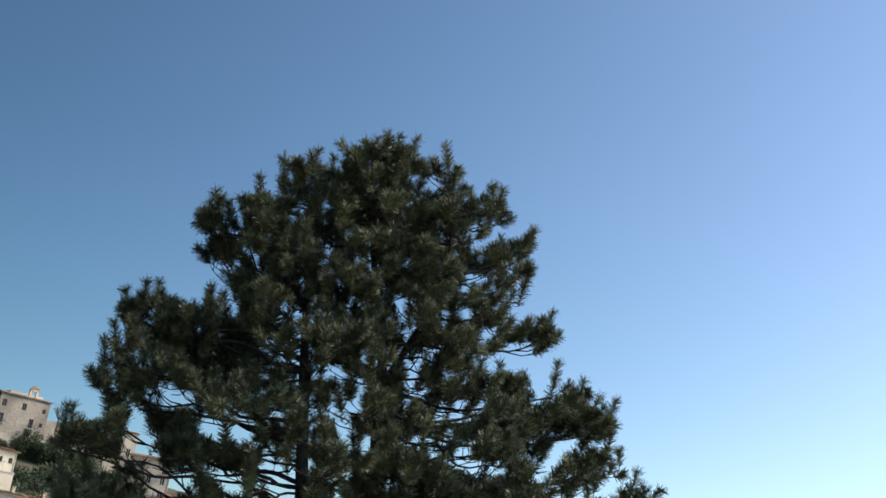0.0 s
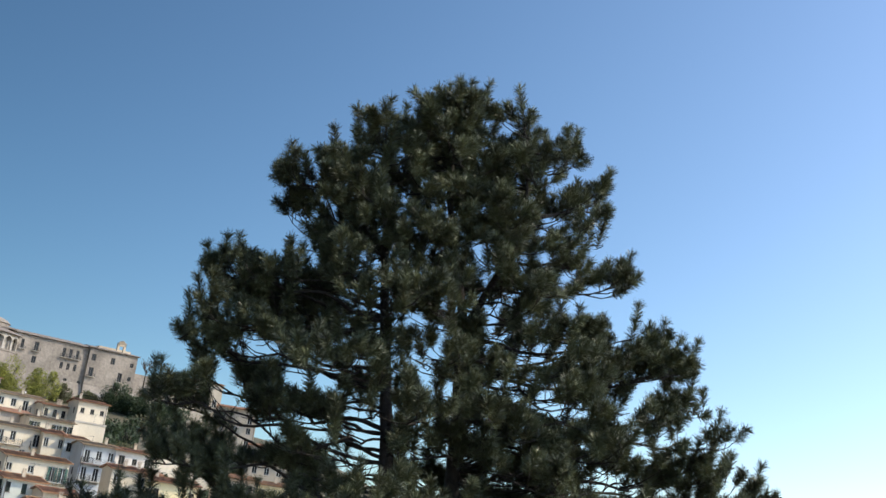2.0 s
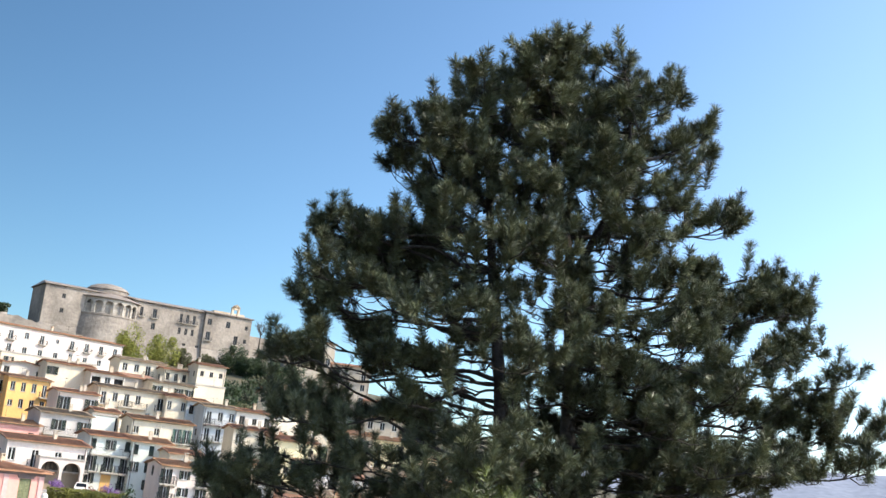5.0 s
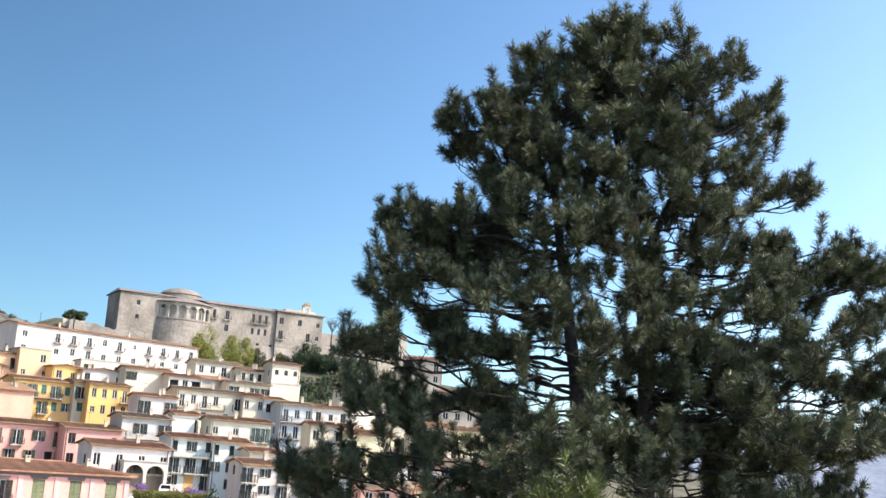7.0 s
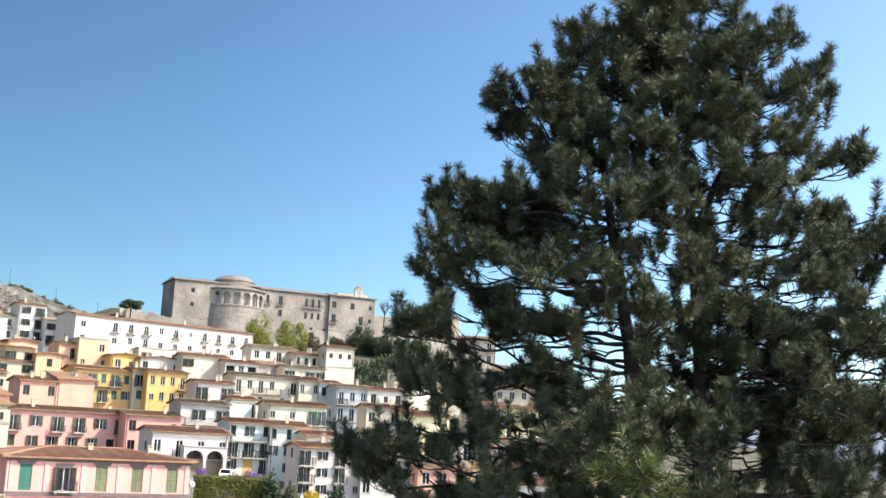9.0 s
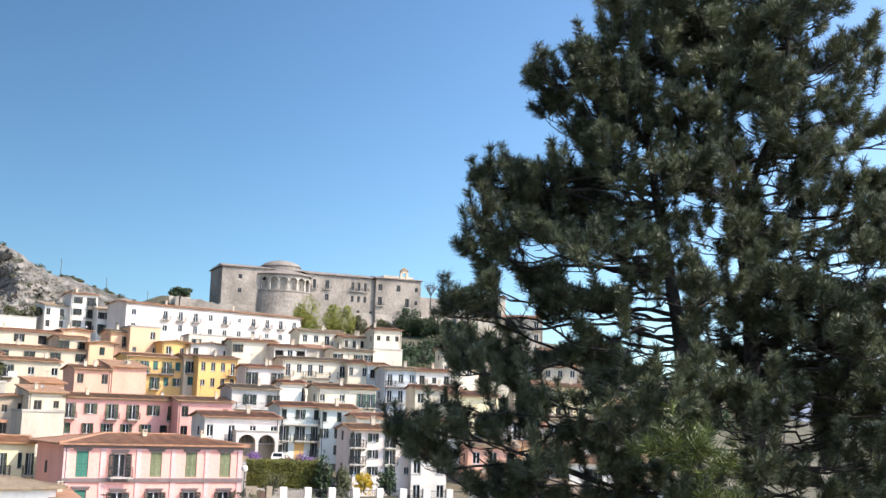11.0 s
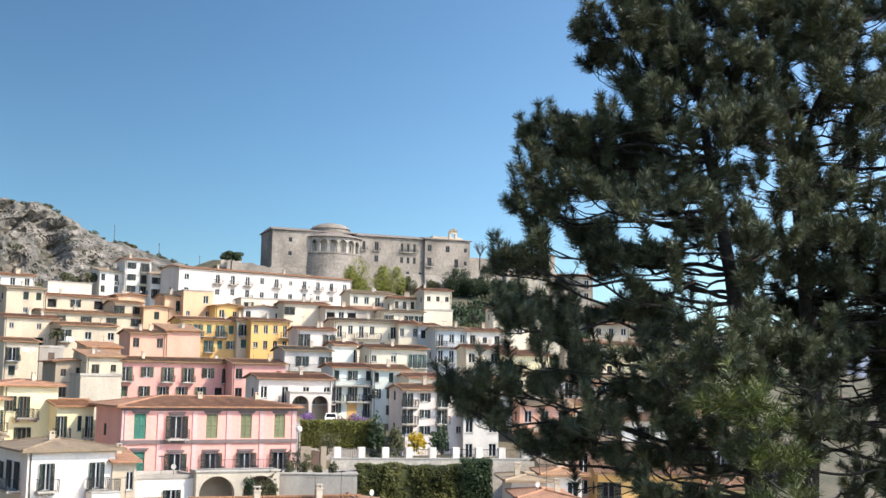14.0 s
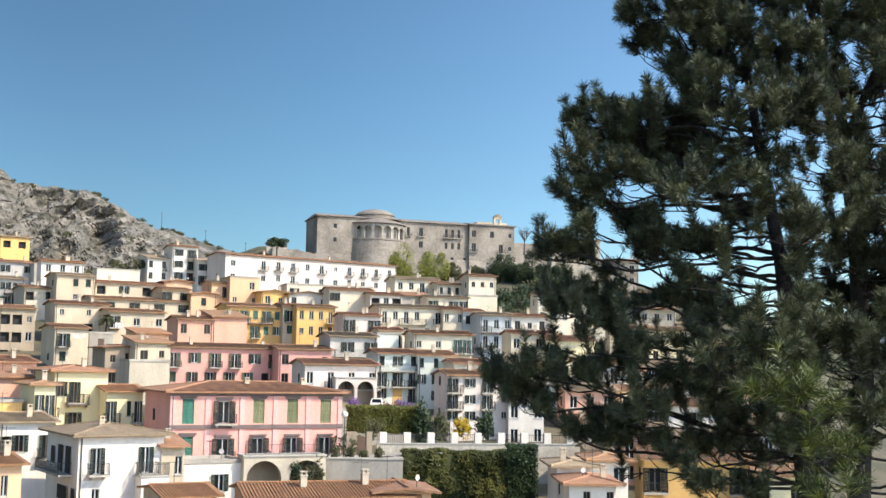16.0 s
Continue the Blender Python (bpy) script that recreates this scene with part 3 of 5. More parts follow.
house("tall peach house with flat roof", -87.7, 234.1, 19.7, 6.4, 34.5, 9, ".. s.s", 'peach', 'flat', 3, 'none')
house("small yellow gabled house", -80.1, 232.6, 16.6, 5.5, 33.0, 8, ".s", 'yellow', 'gablefront', 3, 'none')
house("yellow house with teal shutters", -80.2, 213.4, 12.6, 11.0, 34.6, 9, "cdcdc d.dcc", 'yellow', 'gable', 3, 'teal')
house("narrow cream house", -70.5, 217.9, 12.9, 2.8, 31.9, 9, "d c", 'cream', 'gable', 3, 'teal')
house("deep yellow house", -67.0, 215.8, 12.7, 7.7, 31.3, 9, "w.cd s.w.", 'yellow', 'gable', 3, 'none')
house("small white gabled house", -74.3, 233.5, 16.2, 8.3, 29.7, 8, "w..s", 'white', 'gablefront', 2.8, 'none')
house("ivory terrace house", -80.0, 249.5, 19.3, 20.4, 29.8, 8, "..w..w", 'ivory', 'flat', 2.9, 'green')
house("ivory house with green doors", -64.9, 231.1, 17.1, 9.3, 27.7, 8, "c..c", 'ivory', 'gable', 2.9, 'green')
house("low white house", -55.7, 229.3, 16.0, 6.6, 25.7, 8, "o.o", 'white', 'gable', 2.8, 'none')
house("ivory stone house", -57.8, 261.7, 21.7, 10.5, 26.5, 9, "w.w. d..w", 'ivory', 'gable', 3, 'none')
house("ivory house with small windows", -47.4, 259.7, 20.4, 7.5, 24.4, 8, "..ww ...", 'ivory', 'gable', 2.9, 'none')
house("tall ivory house tower", -39.4, 255.0, 21.9, 6.3, 22.8, 9, "s.s s.s", 'ivory', 'gable', 3.2, 'none')
house("ivory retaining block", -38.5, 249.0, 17.0, 6.5, 22.8, 6, "", 'ivory', 'flat', 3, 'none')
house("plain grey lean-to house", -52.0, 242.5, 16.6, 6.4, 26.1, 7, "", 'concrete', 'shed', 3, 'none')
house("low ivory house", -45.3, 237.7, 16.0, 8.8, 24.8, 8, "w.ww", 'ivory', 'gable', 2.9, 'green')
house("ivory terrace house with balcony", -50.7, 216.1, 12.8, 12.8, 25.2, 9, "w.dw.d w...dd", 'ivory', 'gable', 3, 'none')
house("ivory narrow house", -38.6, 218.6, 12.5, 3.9, 22.0, 9, "w.w a.a", 'ivory', 'gable', 3, 'none')
house("blue grey narrow house", -34.9, 219.2, 12.2, 4.0, 21.0, 9, "w. .a", 'bluegrey', 'gable', 3, 'none')
house("blue grey house with long balcony", -30.5, 211.8, 11.2, 6.2, 20.2, 9, "www dd.", 'bluegrey', 'gable', 3, 'none')
house("blush white house with balcony doors", -55.3, 206.7, 10.7, 7.1, 27.0, 8, "d.d ...", 'blush', 'gable', 3, 'green')
house("small ivory house", -45.5, 194.7, 7.6, 4.0, 25.2, 8, "..d", 'ivory', 'gable', 2.9, 'none')
house("plain pale house block", -45.0, 190.8, 6.8, 3.7, 25.3, 8, "", 'lblue', 'flat', 3, 'none')
house("grey house with dark shutters", -50.5, 181.1, 6.2, 7.8, 29.6, 8, ".c.c ..w.", 'grey', 'gable', 3.1, 'green')
house("ivory house with brown roof", -38.1, 188.2, 6.9, 9.9, 23.5, 8, "s.s.dd ......", 'ivory', 'gable', 3, 'teal')
house("pale blue house with balconies", -39.3, 167.5, 3.4, 6.0, 25.2, 9, "c.c.c d.d.d w...d", 'lblue', 'gable', 2.4, 'green')
house("pale blue white house with dark shutters", -33.5, 168.7, 3.2, 5.5, 23.2, 9, "c.c.c w.w.d ..w..", 'lblue', 'gable', 2.4, 'green')
house("small ivory house", -27.3, 163.7, 2.1, 4.7, 21.5, 8, "...w", 'ivory', 'gable', 3, 'none')
house("blush white three storey house", -25.3, 147.8, 0.5, 8.1, 23.7, 8, "d.w.d.w d.w.d.s w.w.c.s ....", 'blush', 'gable', 2.1, 'green')
house("blush white house above arched portico", -46.2, 153.2, 1.6, 10.3, 28.8, 9, "w.d.d.d .......", 'blush', 'gable', 3.2, 'none')
house("long pink house", -73.6, 170.8, 3.9, 17.8, 35.3, 10, "w.w.w.d.w.d c.w.d.d.w.oo", 'pink', 'gable', 3, 'dgreen')
house("salmon pink house end", -57.4, 175.9, 3.9, 8.5, 30.1, 9, "w..s ....", 'pink', 'gable', 3, 'none')
house("salmon plastered house with blank wall", -75.6, 193.8, 9.6, 6.2, 35.3, 9, "", 'salmon', 'shed', 3, 'none')
house("dusty pink house", -80.3, 189.7, 9.0, 6.2, 36.9, 8, "c.c", 'salmon', 'gable', 3, 'none')
house("cream house with arched windows", -100.6, 204.6, 10.9, 10.8, 40.2, 8, "d.a.a", 'cream', 'gable', 3, 'green')
house("cream house with brown shutters", -111.1, 203.7, 12.3, 10.2, 42.6, 8, "s.s. o.o.", 'cream', 'gable', 2.9, 'brown')
house("cream house with laundry", -98.5, 180.9, 7.0, 5.7, 44.6, 8, "d. c.", 'cream', 'gable', 3.1, 'green')
house("grey wall house", -95.4, 187.1, 6.2, 4.1, 43.0, 8, "c", 'concrete', 'flat', 3, 'brown')
house("brown grey house with loggias", -114.5, 190.2, 10.7, 6.4, 47.0, 9, "oo. oo. oo.", 'tan', 'gable', 3.2, 'none')
house("small orange roofed house", -82.5, 177.8, 6.1, 5.5, 40.9, 6, "o.", 'peach', 'shed', 2.8, 'green')
house("small tan gabled house", -82.3, 166.8, 3.6, 4.9, 42.3, 7, "s. ..", 'tan', 'gablefront', 3, 'none')
house("cream house with arched window", -77.4, 166.9, 4.4, 5.5, 40.9, 7, "a. ..", 'cream', 'shed', 3, 'none')
house("plain beige garden wall block", -73.0, 155.7, 1.5, 5.8, 41.1, 5, "", 'beige', 'flat', 3, 'none')
house("salmon pink house", -78.1, 130.4, 1.2, 4.5, 46.9, 9, "w.w", 'salmon', 'gable', 3.1, 'green')
house("salmon house wing", -71.8, 120.2, -0.5, 3.6, 46.9, 7, "..c", 'salmon', 'shed', 3, 'grey')
house("yellow plastered house block", -65.6, 109.9, -2.9, 2.3, 46.8, 6, "", 'yellow', 'flat', 3, 'none')
house("light yellow house with balconies", -62.9, 116.0, 0.4, 5.7, 42.5, 9, "wd.. .d..", 'lyellow', 'hip', 3.3, 'green')
house("light yellow house wing with orange roof", -57.2, 116.8, -1.7, 3.9, 40.1, 7, "d.cd", 'lyellow', 'gable', 3.2, 'green')
house("yellow house bay with small hip roof", -62.2, 110.7, -1.0, 2.1, 43.3, 6, "wd", 'lyellow', 'hip', 3.2, 'green')
house("white house with dark loggia", -60.4, 101.4, -4.4, 5.2, 46.8, 8, "ow.d ....", 'white', 'gable', 3.4, 'green')
house("white hip roofed house", -47.6, 92.4, -4.8, 7.5, 43.3, 10, ".d...d. .s...c. .......", 'white', 'hip', 3.2, 'green')
house("cream lean-to annex", -42.2, 97.2, -5.9, 2.1, 39.5, 6, ".c", 'cream', 'shed', 3, 'none')
house("peach house with orange roof", -49.0, 82.6, -6.5, 1.7, 46.7, 7, "w.", 'peach', 'gable', 3, 'none')
house("cream hillside house", -169.0, 235.7, 22.2, 23.5, 49.6, 9, "wwwww wwwww", 'cream', 'gable', 3, 'green')
house("tan hillside house", -126.4, 180.1, 8.6, 15.9, 49.1, 9, "wwwww wwwww", 'tan', 'gable', 3, 'green')
house("white hillside house", -84.8, 123.7, -0.2, 9.4, 48.4, 9, "wwww wwww", 'white', 'gable', 3, 'green')
house("large pink palazzo with balconies", -46.8, 109.4, -1.4, 18.4, 37.1, 11, "fdfff fdddd", 'pink', 'hip', 3.75, 'dgreen')
house("white house", -24.9, 213.6, 11.1, 7.0, 18.7, 8, "w.w", 'white', 'gable', 3, 'none')
house("ivory house", -22.6, 193.7, 7.3, 7.8, 18.6, 8, "w.w. w..w", 'ivory', 'gable', 3, 'none')
house("light yellow house", -15.8, 189.3, 6.2, 7.5, 14.8, 9, "s..s w..w", 'lyellow', 'gable', 3, 'none')
house("tall beige stone house", -12.0, 289.8, 28.5, 9.8, 2.4, 9, "w.w w.w w.w", 'beige', 'gable', 3.2, 'none')
house("stone house by the castle", -27.2, 328.9, 38.1, 14.2, 12.7, 9, "w.w. s..w", 'beige', 'gable', 3.2, 'none')
house("stone house on the crest", -2.8, 280.0, 19.7, 7.3, 0.6, 9, "w.w w.w", 'beige', 'gable', 3, 'none')
house("cream house", -6.8, 214.9, 9.2, 7.2, 7.8, 9, "w.w w.w", 'cream', 'gable', 3, 'none')
house("light yellow house", 0.4, 216.0, 8.9, 6.4, 5.9, 9, "w.w w.w", 'lyellow', 'gable', 3, 'none')
house("white house", -10.2, 169.7, 2.6, 6.6, 9.4, 8, "w.w w.w", 'white', 'gable', 3, 'none')
house("cream house", 6.9, 229.9, 6.6, 8.5, -1.7, 9, "w.w w.w", 'cream', 'gable', 3, 'none')
house("white house", 0.3, 150.0, -2.8, 10.6, 5.9, 9, "w.w.w w..ww", 'white', 'gable', 3, 'green')
house("salmon house", -11.1, 159.6, -1.3, 7.0, 12.0, 8, "w.w w.w", 'salmon', 'gable', 3, 'none')
house("small white house with terracotta roof", -7.9, 103.7, -7.0, 3.2, 12.4, 6, "o. s.", 'white', 'hip', 2.8, 'none')
house("small white house with hip roof", -5.0, 107.9, -6.7, 3.3, 10.7, 6, ".w w.", 'white', 'hip', 2.8, 'none')
house("low white house with terracotta roof", -6.4, 97.8, -7.9, 3.9, 11.7, 6, ".w.w", 'white', 'hip', 2.8, 'none')
house("cream house with red roof", -6.1, 121.8, -6.8, 2.3, 10.9, 6, "", 'cream', 'gable', 2.8, 'none')
house("low white annex with flat terrace", -42.7, 103.6, -7.9, 5.5, 36.4, 5, "..w.", 'white', 'flat', 3.2, 'green')
house("yellow house with terracotta roof", -0.3, 112.0, -6.7, 10.0, 6.2, 9, "w.w.w w.w.w", 'yellow', 'gable', 3, 'green')
house("light yellow house", 9.8, 109.6, -7.7, 4.0, 0.9, 8, "w.w", 'lyellow', 'gable', 3, 'none')
house("white house with small windows", -7.6, 184.8, 1.4, 7.1, 8.3, 8, "w.w w.w", 'white', 'gable', 3, 'none')
house("cream house with green shutters", -0.6, 200.0, 2.8, 7.6, 4.2, 8, "w.w w.w", 'cream', 'gable', 3, 'green')
house("beige house with small windows", 6.6, 189.9, 2.0, 7.1, 2.0, 8, "w.w w.w", 'beige', 'gable', 3, 'none')
house("light yellow house", -4.0, 166.0, -1.3, 6.3, 7.4, 8, "w.w w.w", 'lyellow', 'gable', 3, 'none')
house("white house with small windows", 3.1, 170.0, -0.7, 6.8, 5.0, 8, "w.w w.w", 'white', 'gable', 3, 'none')
house("peach house with small windows", 11.8, 175.6, -1.3, 6.6, 0.2, 8, "w.w w.w", 'peach', 'gable', 3, 'none')
house("white house with green shutters", -8.1, 135.8, -4.5, 4.7, 11.4, 7, "w.w w.w", 'white', 'gable', 3, 'green')
house("salmon house with small windows", -2.8, 131.0, -5.1, 5.1, 9.2, 7, "w.w w.w", 'salmon', 'gable', 3, 'none')
house("cream house with green shutters", 2.9, 128.0, -5.4, 5.7, 4.7, 7, "w.w w.w", 'cream', 'gable', 3, 'green')
house("beige stone house", -2.0, 262.0, 15.0, 8.2, 4.4, 8, "w.w w.w", 'beige', 'gable', 3, 'none')
house("cream house on the crest", 6.5, 253.9, 11.5, 7.4, 0.5, 8, "w.w w.w", 'cream', 'gable', 3, 'none')
house("ivory stone house", -22.8, 240.9, 17.1, 7.2, 15.4, 8, "w.w w.w", 'ivory', 'gable', 3, 'none')
house("ivory house with small windows", -16.3, 249.5, 16.2, 8.1, 11.7, 8, "w.w w.w", 'ivory', 'gable', 3, 'none')
house("ivory house with small windows", -18.2, 171.0, 1.8, 5.5, 16.1, 8, "w.w w.w", 'ivory', 'gable', 3, 'none')
house("white house with small windows", -17.6, 149.0, -2.4, 4.6, 16.7, 7, "w.w w.w", 'white', 'gable', 3, 'none')
house("white house", 10.7, 149.6, -5.6, 8.1, -4.1, 9, "w.w.w w.w", 'white', 'gable', 3, 'none')
house("peach house with wide orange roof", -29.1, 83.1, -8.4, 12.8, 27.3, 8, "w..w..w", 'peach', 'gable', 3, 'none')
house("peach gabled house", -20.2, 87.7, -8.1, 4.0, 21.0, 6, ".s.", 'peach', 'gablefront', 3, 'none')
house("house with orange tile roof", -36.3, 84.5, -8.7, 4.1, 37.2, 7, "", 'cream', 'gable', 3, 'none')

def long_balcony(x, y, base_of, z, x0, x1, out=1.0):
    """A balcony that runs along several doors of the house at (x, y)."""
    ob = next(o for o in scene.objects if o.parent is None and o.name.startswith("house") and abs(o.location.x - x) < 0.05 and abs(o.location.y - y) < 0.05)
    top = next(c for c in ob.children if c.name.startswith("roof")).location.z
    zz, c, w = top - z, (x0 + x1) / 2, x1 - x0
    s = Shape().box(-w / 2, w / 2, -out, -0.004, -0.18, -0.02)
    k = max(2, int(w / 1.6))
    for i in range(k):
        q = -w / 2 + 0.2 + (w - 0.4) * i / (k - 1)
        s.box(q - 0.07, q + 0.07, -out * 0.7, -0.004, -0.4, -0.18)
    bal = s.done("balcony", base_of, ob, "long balcony slab on brackets")
    bal.location = (c, 0, zz)
    use("railing", railing_mesh(w - 0.1, out - 0.04), bal, pose(0, 0, -0.02), "dark iron railing")


for x, y, m, z, x0, x1 in ((-30.5, 211.8, MOULD, 3.2, 0.3, 6.0), (-50.5, 181.1, TRIM, 3.2, 0.6, 7.2), (-39.3, 167.5, TRIM, 2.55, 0.2, 5.8), (-39.3, 167.5, TRIM, 4.95, 2.0, 5.8),
                           (-25.3, 147.8, TRIM, 2.25, 0.2, 1.9), (-25.3, 147.8, TRIM, 4.35, 0.2, 1.9), (-80.2, 213.4, MOULD, 3.2, 1.5, 9.0), (-50.7, 216.1, TRIM, 3.2, 3.8, 9.2),
                           (-46.2, 153.2, TRIM, 3.4, 5.0, 10.0), (-138.5, 229.4, MOULD, 3.2, 1.0, 5.0), (-62.9, 116.0, MOULD, 3.5, 1.2, 3.6)):
    long_balcony(x, y, m, z, x0, x1)

# a yellow wooden door in the pale blue house
blue = next(o for o in scene.objects if o.get("label", "").startswith("pale blue house with balconies"))
eave = next(c for c in blue.children if c.name.startswith("roof")).location.z
Shape().box(2.3, 3.7, -0.06, -0.004, eave - 7.6, eave - 5.35).done("door", WALLS["yellow"], blue, "yellow wooden door")

def white_house_extras():
    """The side balcony and the projecting bay with a terrace of the white house."""
    ob = next(o for o in scene.objects if o.get("label", "").startswith("white hip roofed house"))
    top = next(c for c in ob.children if c.name.startswith("roof")).location.z
    floor = top - 3.45
    bal = Shape().box(-1.15, -0.004, 1.6, 9.6, floor - 0.16, floor).done("balcony", TRIM, ob, "side balcony slab")
    use("railing", railing_mesh(7.9, 1.1), bal, pose(-0.02, 5.6, floor, 0, 0, -90), "dark iron railing")
    for y, z, w, h in ((3.2, floor + 0.05, 1.2, 2.3), (5.6, floor + 0.05, 1.2, 2.3), (8.0, floor + 0.6, 1.0, 1.5), (4.4, floor - 2.6, 1.9, 1.5), (1.2, floor - 2.4, 0.8, 1.3)):
        use("side_window", Shape().box(-0.05, 0.1, -w / 2, w / 2, 0, h).data("side_window", DARK), ob, pose(0, y, z), "side window with painted shade inside")
        use("shutter", shutter_mesh(w / 2, h, SHUTTERS["green"]), ob, pose(-0.06, y - w / 2, z, 0, 0, -100))
    s = Shape().box(5.0, 7.45, -1.7, -0.004, 0, floor - 0.12)
    s.done("bay", WALLS["white"], ob, "projecting white bay")
    cop = Shape().box(4.9, 7.55, -1.8, -0.004, floor - 0.118, floor).done("terrace", TRIM, ob)
    use("railing", railing_mesh(2.5, 1.7), cop, pose(6.22, 0, floor), "dark iron railing")
    win = use("window", frame_mesh(0.9, 1.5), ob, pose(6.3, -1.76, floor - 2.5))
    use("shutter", shutter_mesh(0.44, 1.46, SHUTTERS["grey"]), win, pose(-0.45, -0.05, 0.02))
    use("shutter", shutter_mesh(0.44, 1.46, SHUTTERS["grey"]), win, pose(0.01, -0.05, 0.02))


white_house_extras()

# ---- castle ----
def castle():
    ob = new("castle")
    ob.matrix_basis = pose(-102.9, 350.2, 30.0, 0, 0, 28.7)
    tagged(ob, "grey stone hilltop castle with round loggia tower and tiled roofs", "castle")
    top = 18.4

    def block(x0, x1, y0, y1, z1, rows, sh, mat=STONE, name="wall"):
        s = Shape()
        w = x1 - x0
        holes = openings(w, z1, sh, rows, 1.3)
        facade(s, w, 0, z1, [(hx, (fl, hz), hw, hh) for c, hx, fl, hz, hw, hh in holes], 0.0, 0.35)
        d = y1 - y0
        s.quad((0, d, 0), (0, 0, 0), (0, 0, z1), (0, d, z1))
        s.quad((w, 0, 0), (w, d, 0), (w, d, z1), (w, 0, z1))
        s.quad((w, d, 0), (0, d, 0), (0, d, z1), (w, d, z1))
        wo = s.done(name, mat, ob)
        wo.location = (x0, y0, 0)
        for c, hx, fl, hz, hw, hh in holes:
            add_window(wo, c, "none", hx, hz, hw, hh, 0.1)
        return wo

    block(0, 15.5, 0, 17, top, [".s.s", ".s.s"], 4.4)
    block(15.5, 27, 1.2, 17, top - 0.3, [], 3)
    block(27, 51, 0.6, 15, top - 0.4, ["wd.d...ddd.", "d..w...www.", ".s..s...s.s"], 4.3)
    block(51, 67, -0.6, 15, top - 0.2, ["w.w.s", "d..ds", "....."], 4.4)
    block(67, 82, 2.5, 14, top - 5.0, ["....", ".s.."], 3.0)
    # sloping scarp below the walls
    s = Shape()
    for x0, x1, y in ((-0.5, 15.5, 0), (27, 51, 0.6), (51, 68, -0.6), (68, 83, 2.5)):
        s.slab([(x0, y - 2.4, -3), (x1, y - 2.4, -3), (x1, y - 0.004, 6.5), (x0, y - 0.004, 6.5)], 0.5)
    s.done("scarp", STONE, ob, "battered stone scarp")

    def roof(x0, x1, y0, y1, z, h):
        s = Shape()
        m = (y0 + y1) / 2
        s.slab([(x0 - .5, y0 - .7, z), (x1 + .5, y0 - .7, z), (x1 - 1, m, z + h), (x0 + 1, m, z + h)], 0.3)
        s.slab([(x0 + 1, m, z + h), (x1 - 1, m, z + h), (x1 + .5, y1 + .7, z), (x0 - .5, y1 + .7, z)], 0.3)
        s.slab([(x0 - .5, y1 + .7, z), (x0 - .5, y0 - .7, z), (x0 + 1, m, z + h)], 0.3)
        s.slab([(x1 + .5, y0 - .7, z), (x1 + .5, y1 + .7, z), (x1 - 1, m, z + h)], 0.3)
        s.done("roof", SLATE, ob)

    roof(0, 27, 0, 17, top + 0.3, 1.6)
    roof(27, 51, 0.6, 15, top + 0.0, 1.5)
    roof(51, 67, -0.6, 15, top + 0.2, 1.3)
    # round tower with its loggia
    cx, cy, r = 20.4, 6.0, 10.2
    n = 56

    def ring(levels, name, mat, label=""):
        v, f = [], []
        for rr, z in levels:
            for k in range(n):
                a = 2 * math.pi * k / n
                v.append((cx + rr * math.cos(a), cy + rr * math.sin(a), z))
        for j in range(len(levels) - 1):
            for k in range(n):
                f.append((j * n + k, j * n + (k + 1) % n, (j + 1) * n + (k + 1) % n, (j + 1) * n + k))
        f.append(tuple((len(levels) - 1) * n + k for k in range(n)))
        return mesh(name, v, f, mat, ob, label, smooth=False)

    ring([(r + 2.4, -3), (r + 0.9, 6), (r + 0.3, 11.2), (r + 0.5, 11.3), (r + 0.5, 11.8), (r, 11.9)], "tower_drum", STONE, "battered round stone tower")
    ring([(r - 1.6, 11.9), (r - 1.6, 17)], "loggia_back", LOGGIA)
    for k in range(20):
        a = 2 * math.pi * k / 20
        c = Shape()
        c.box(-0.42, 0.42, -0.3, 0.3, 11.92, 14.2).box(-0.52, 0.52, -0.4, 0.4, 14.2, 14.5)
        p = c.done("pillar", LOGGIA, ob)
        p.matrix_basis = pose(cx + (r - 0.4) * math.cos(a), cy + (r - 0.4) * math.sin(a), 0, 0, 0, math.degrees(a) + 90)
    # arches between the pillars
    s = Shape()
    for k in range(20):
        for q in range(6):
            a0, a1 = 2 * math.pi * (k + q / 6) / 20, 2 * math.pi * (k + (q + 1) / 6) / 20
            z0 = 14.5 + 1.35 * math.sin(math.pi * q / 6) ** 0.6
            z1 = 14.5 + 1.35 * math.sin(math.pi * (q + 1) / 6) ** 0.6
            for rr, flip in ((r - 0.1, False), (r - 0.7, True)):
                p = [(cx + rr * math.cos(a0), cy + rr * math.sin(a0), z0), (cx + rr * math.cos(a1), cy + rr * math.sin(a1), z1),
                     (cx + rr * math.cos(a1), cy + rr * math.sin(a1), 16.6), (cx + rr * math.cos(a0), cy + rr * math.sin(a0), 16.6)]
                s.quad(*(reversed(p) if flip else p))
            s.quad((cx + (r - .1) * math.cos(a0), cy + (r - .1) * math.sin(a0), z0), (cx + (r - .7) * math.cos(a0), cy + (r - .7) * math.sin(a0), z0),
                   (cx + (r - .7) * math.cos(a1), cy + (r - .7) * math.sin(a1), z1), (cx + (r - .1) * math.cos(a1), cy + (r - .1) * math.sin(a1), z1))
    s.done("arcade", LOGGIA, ob, "round arched stone arcade")
    ring([(r + 0.5, 16.6), (r + 0.7, 16.75), (r + 0.7, 16.95), (6.6, 18.5)], "tower_roof", SLATE)
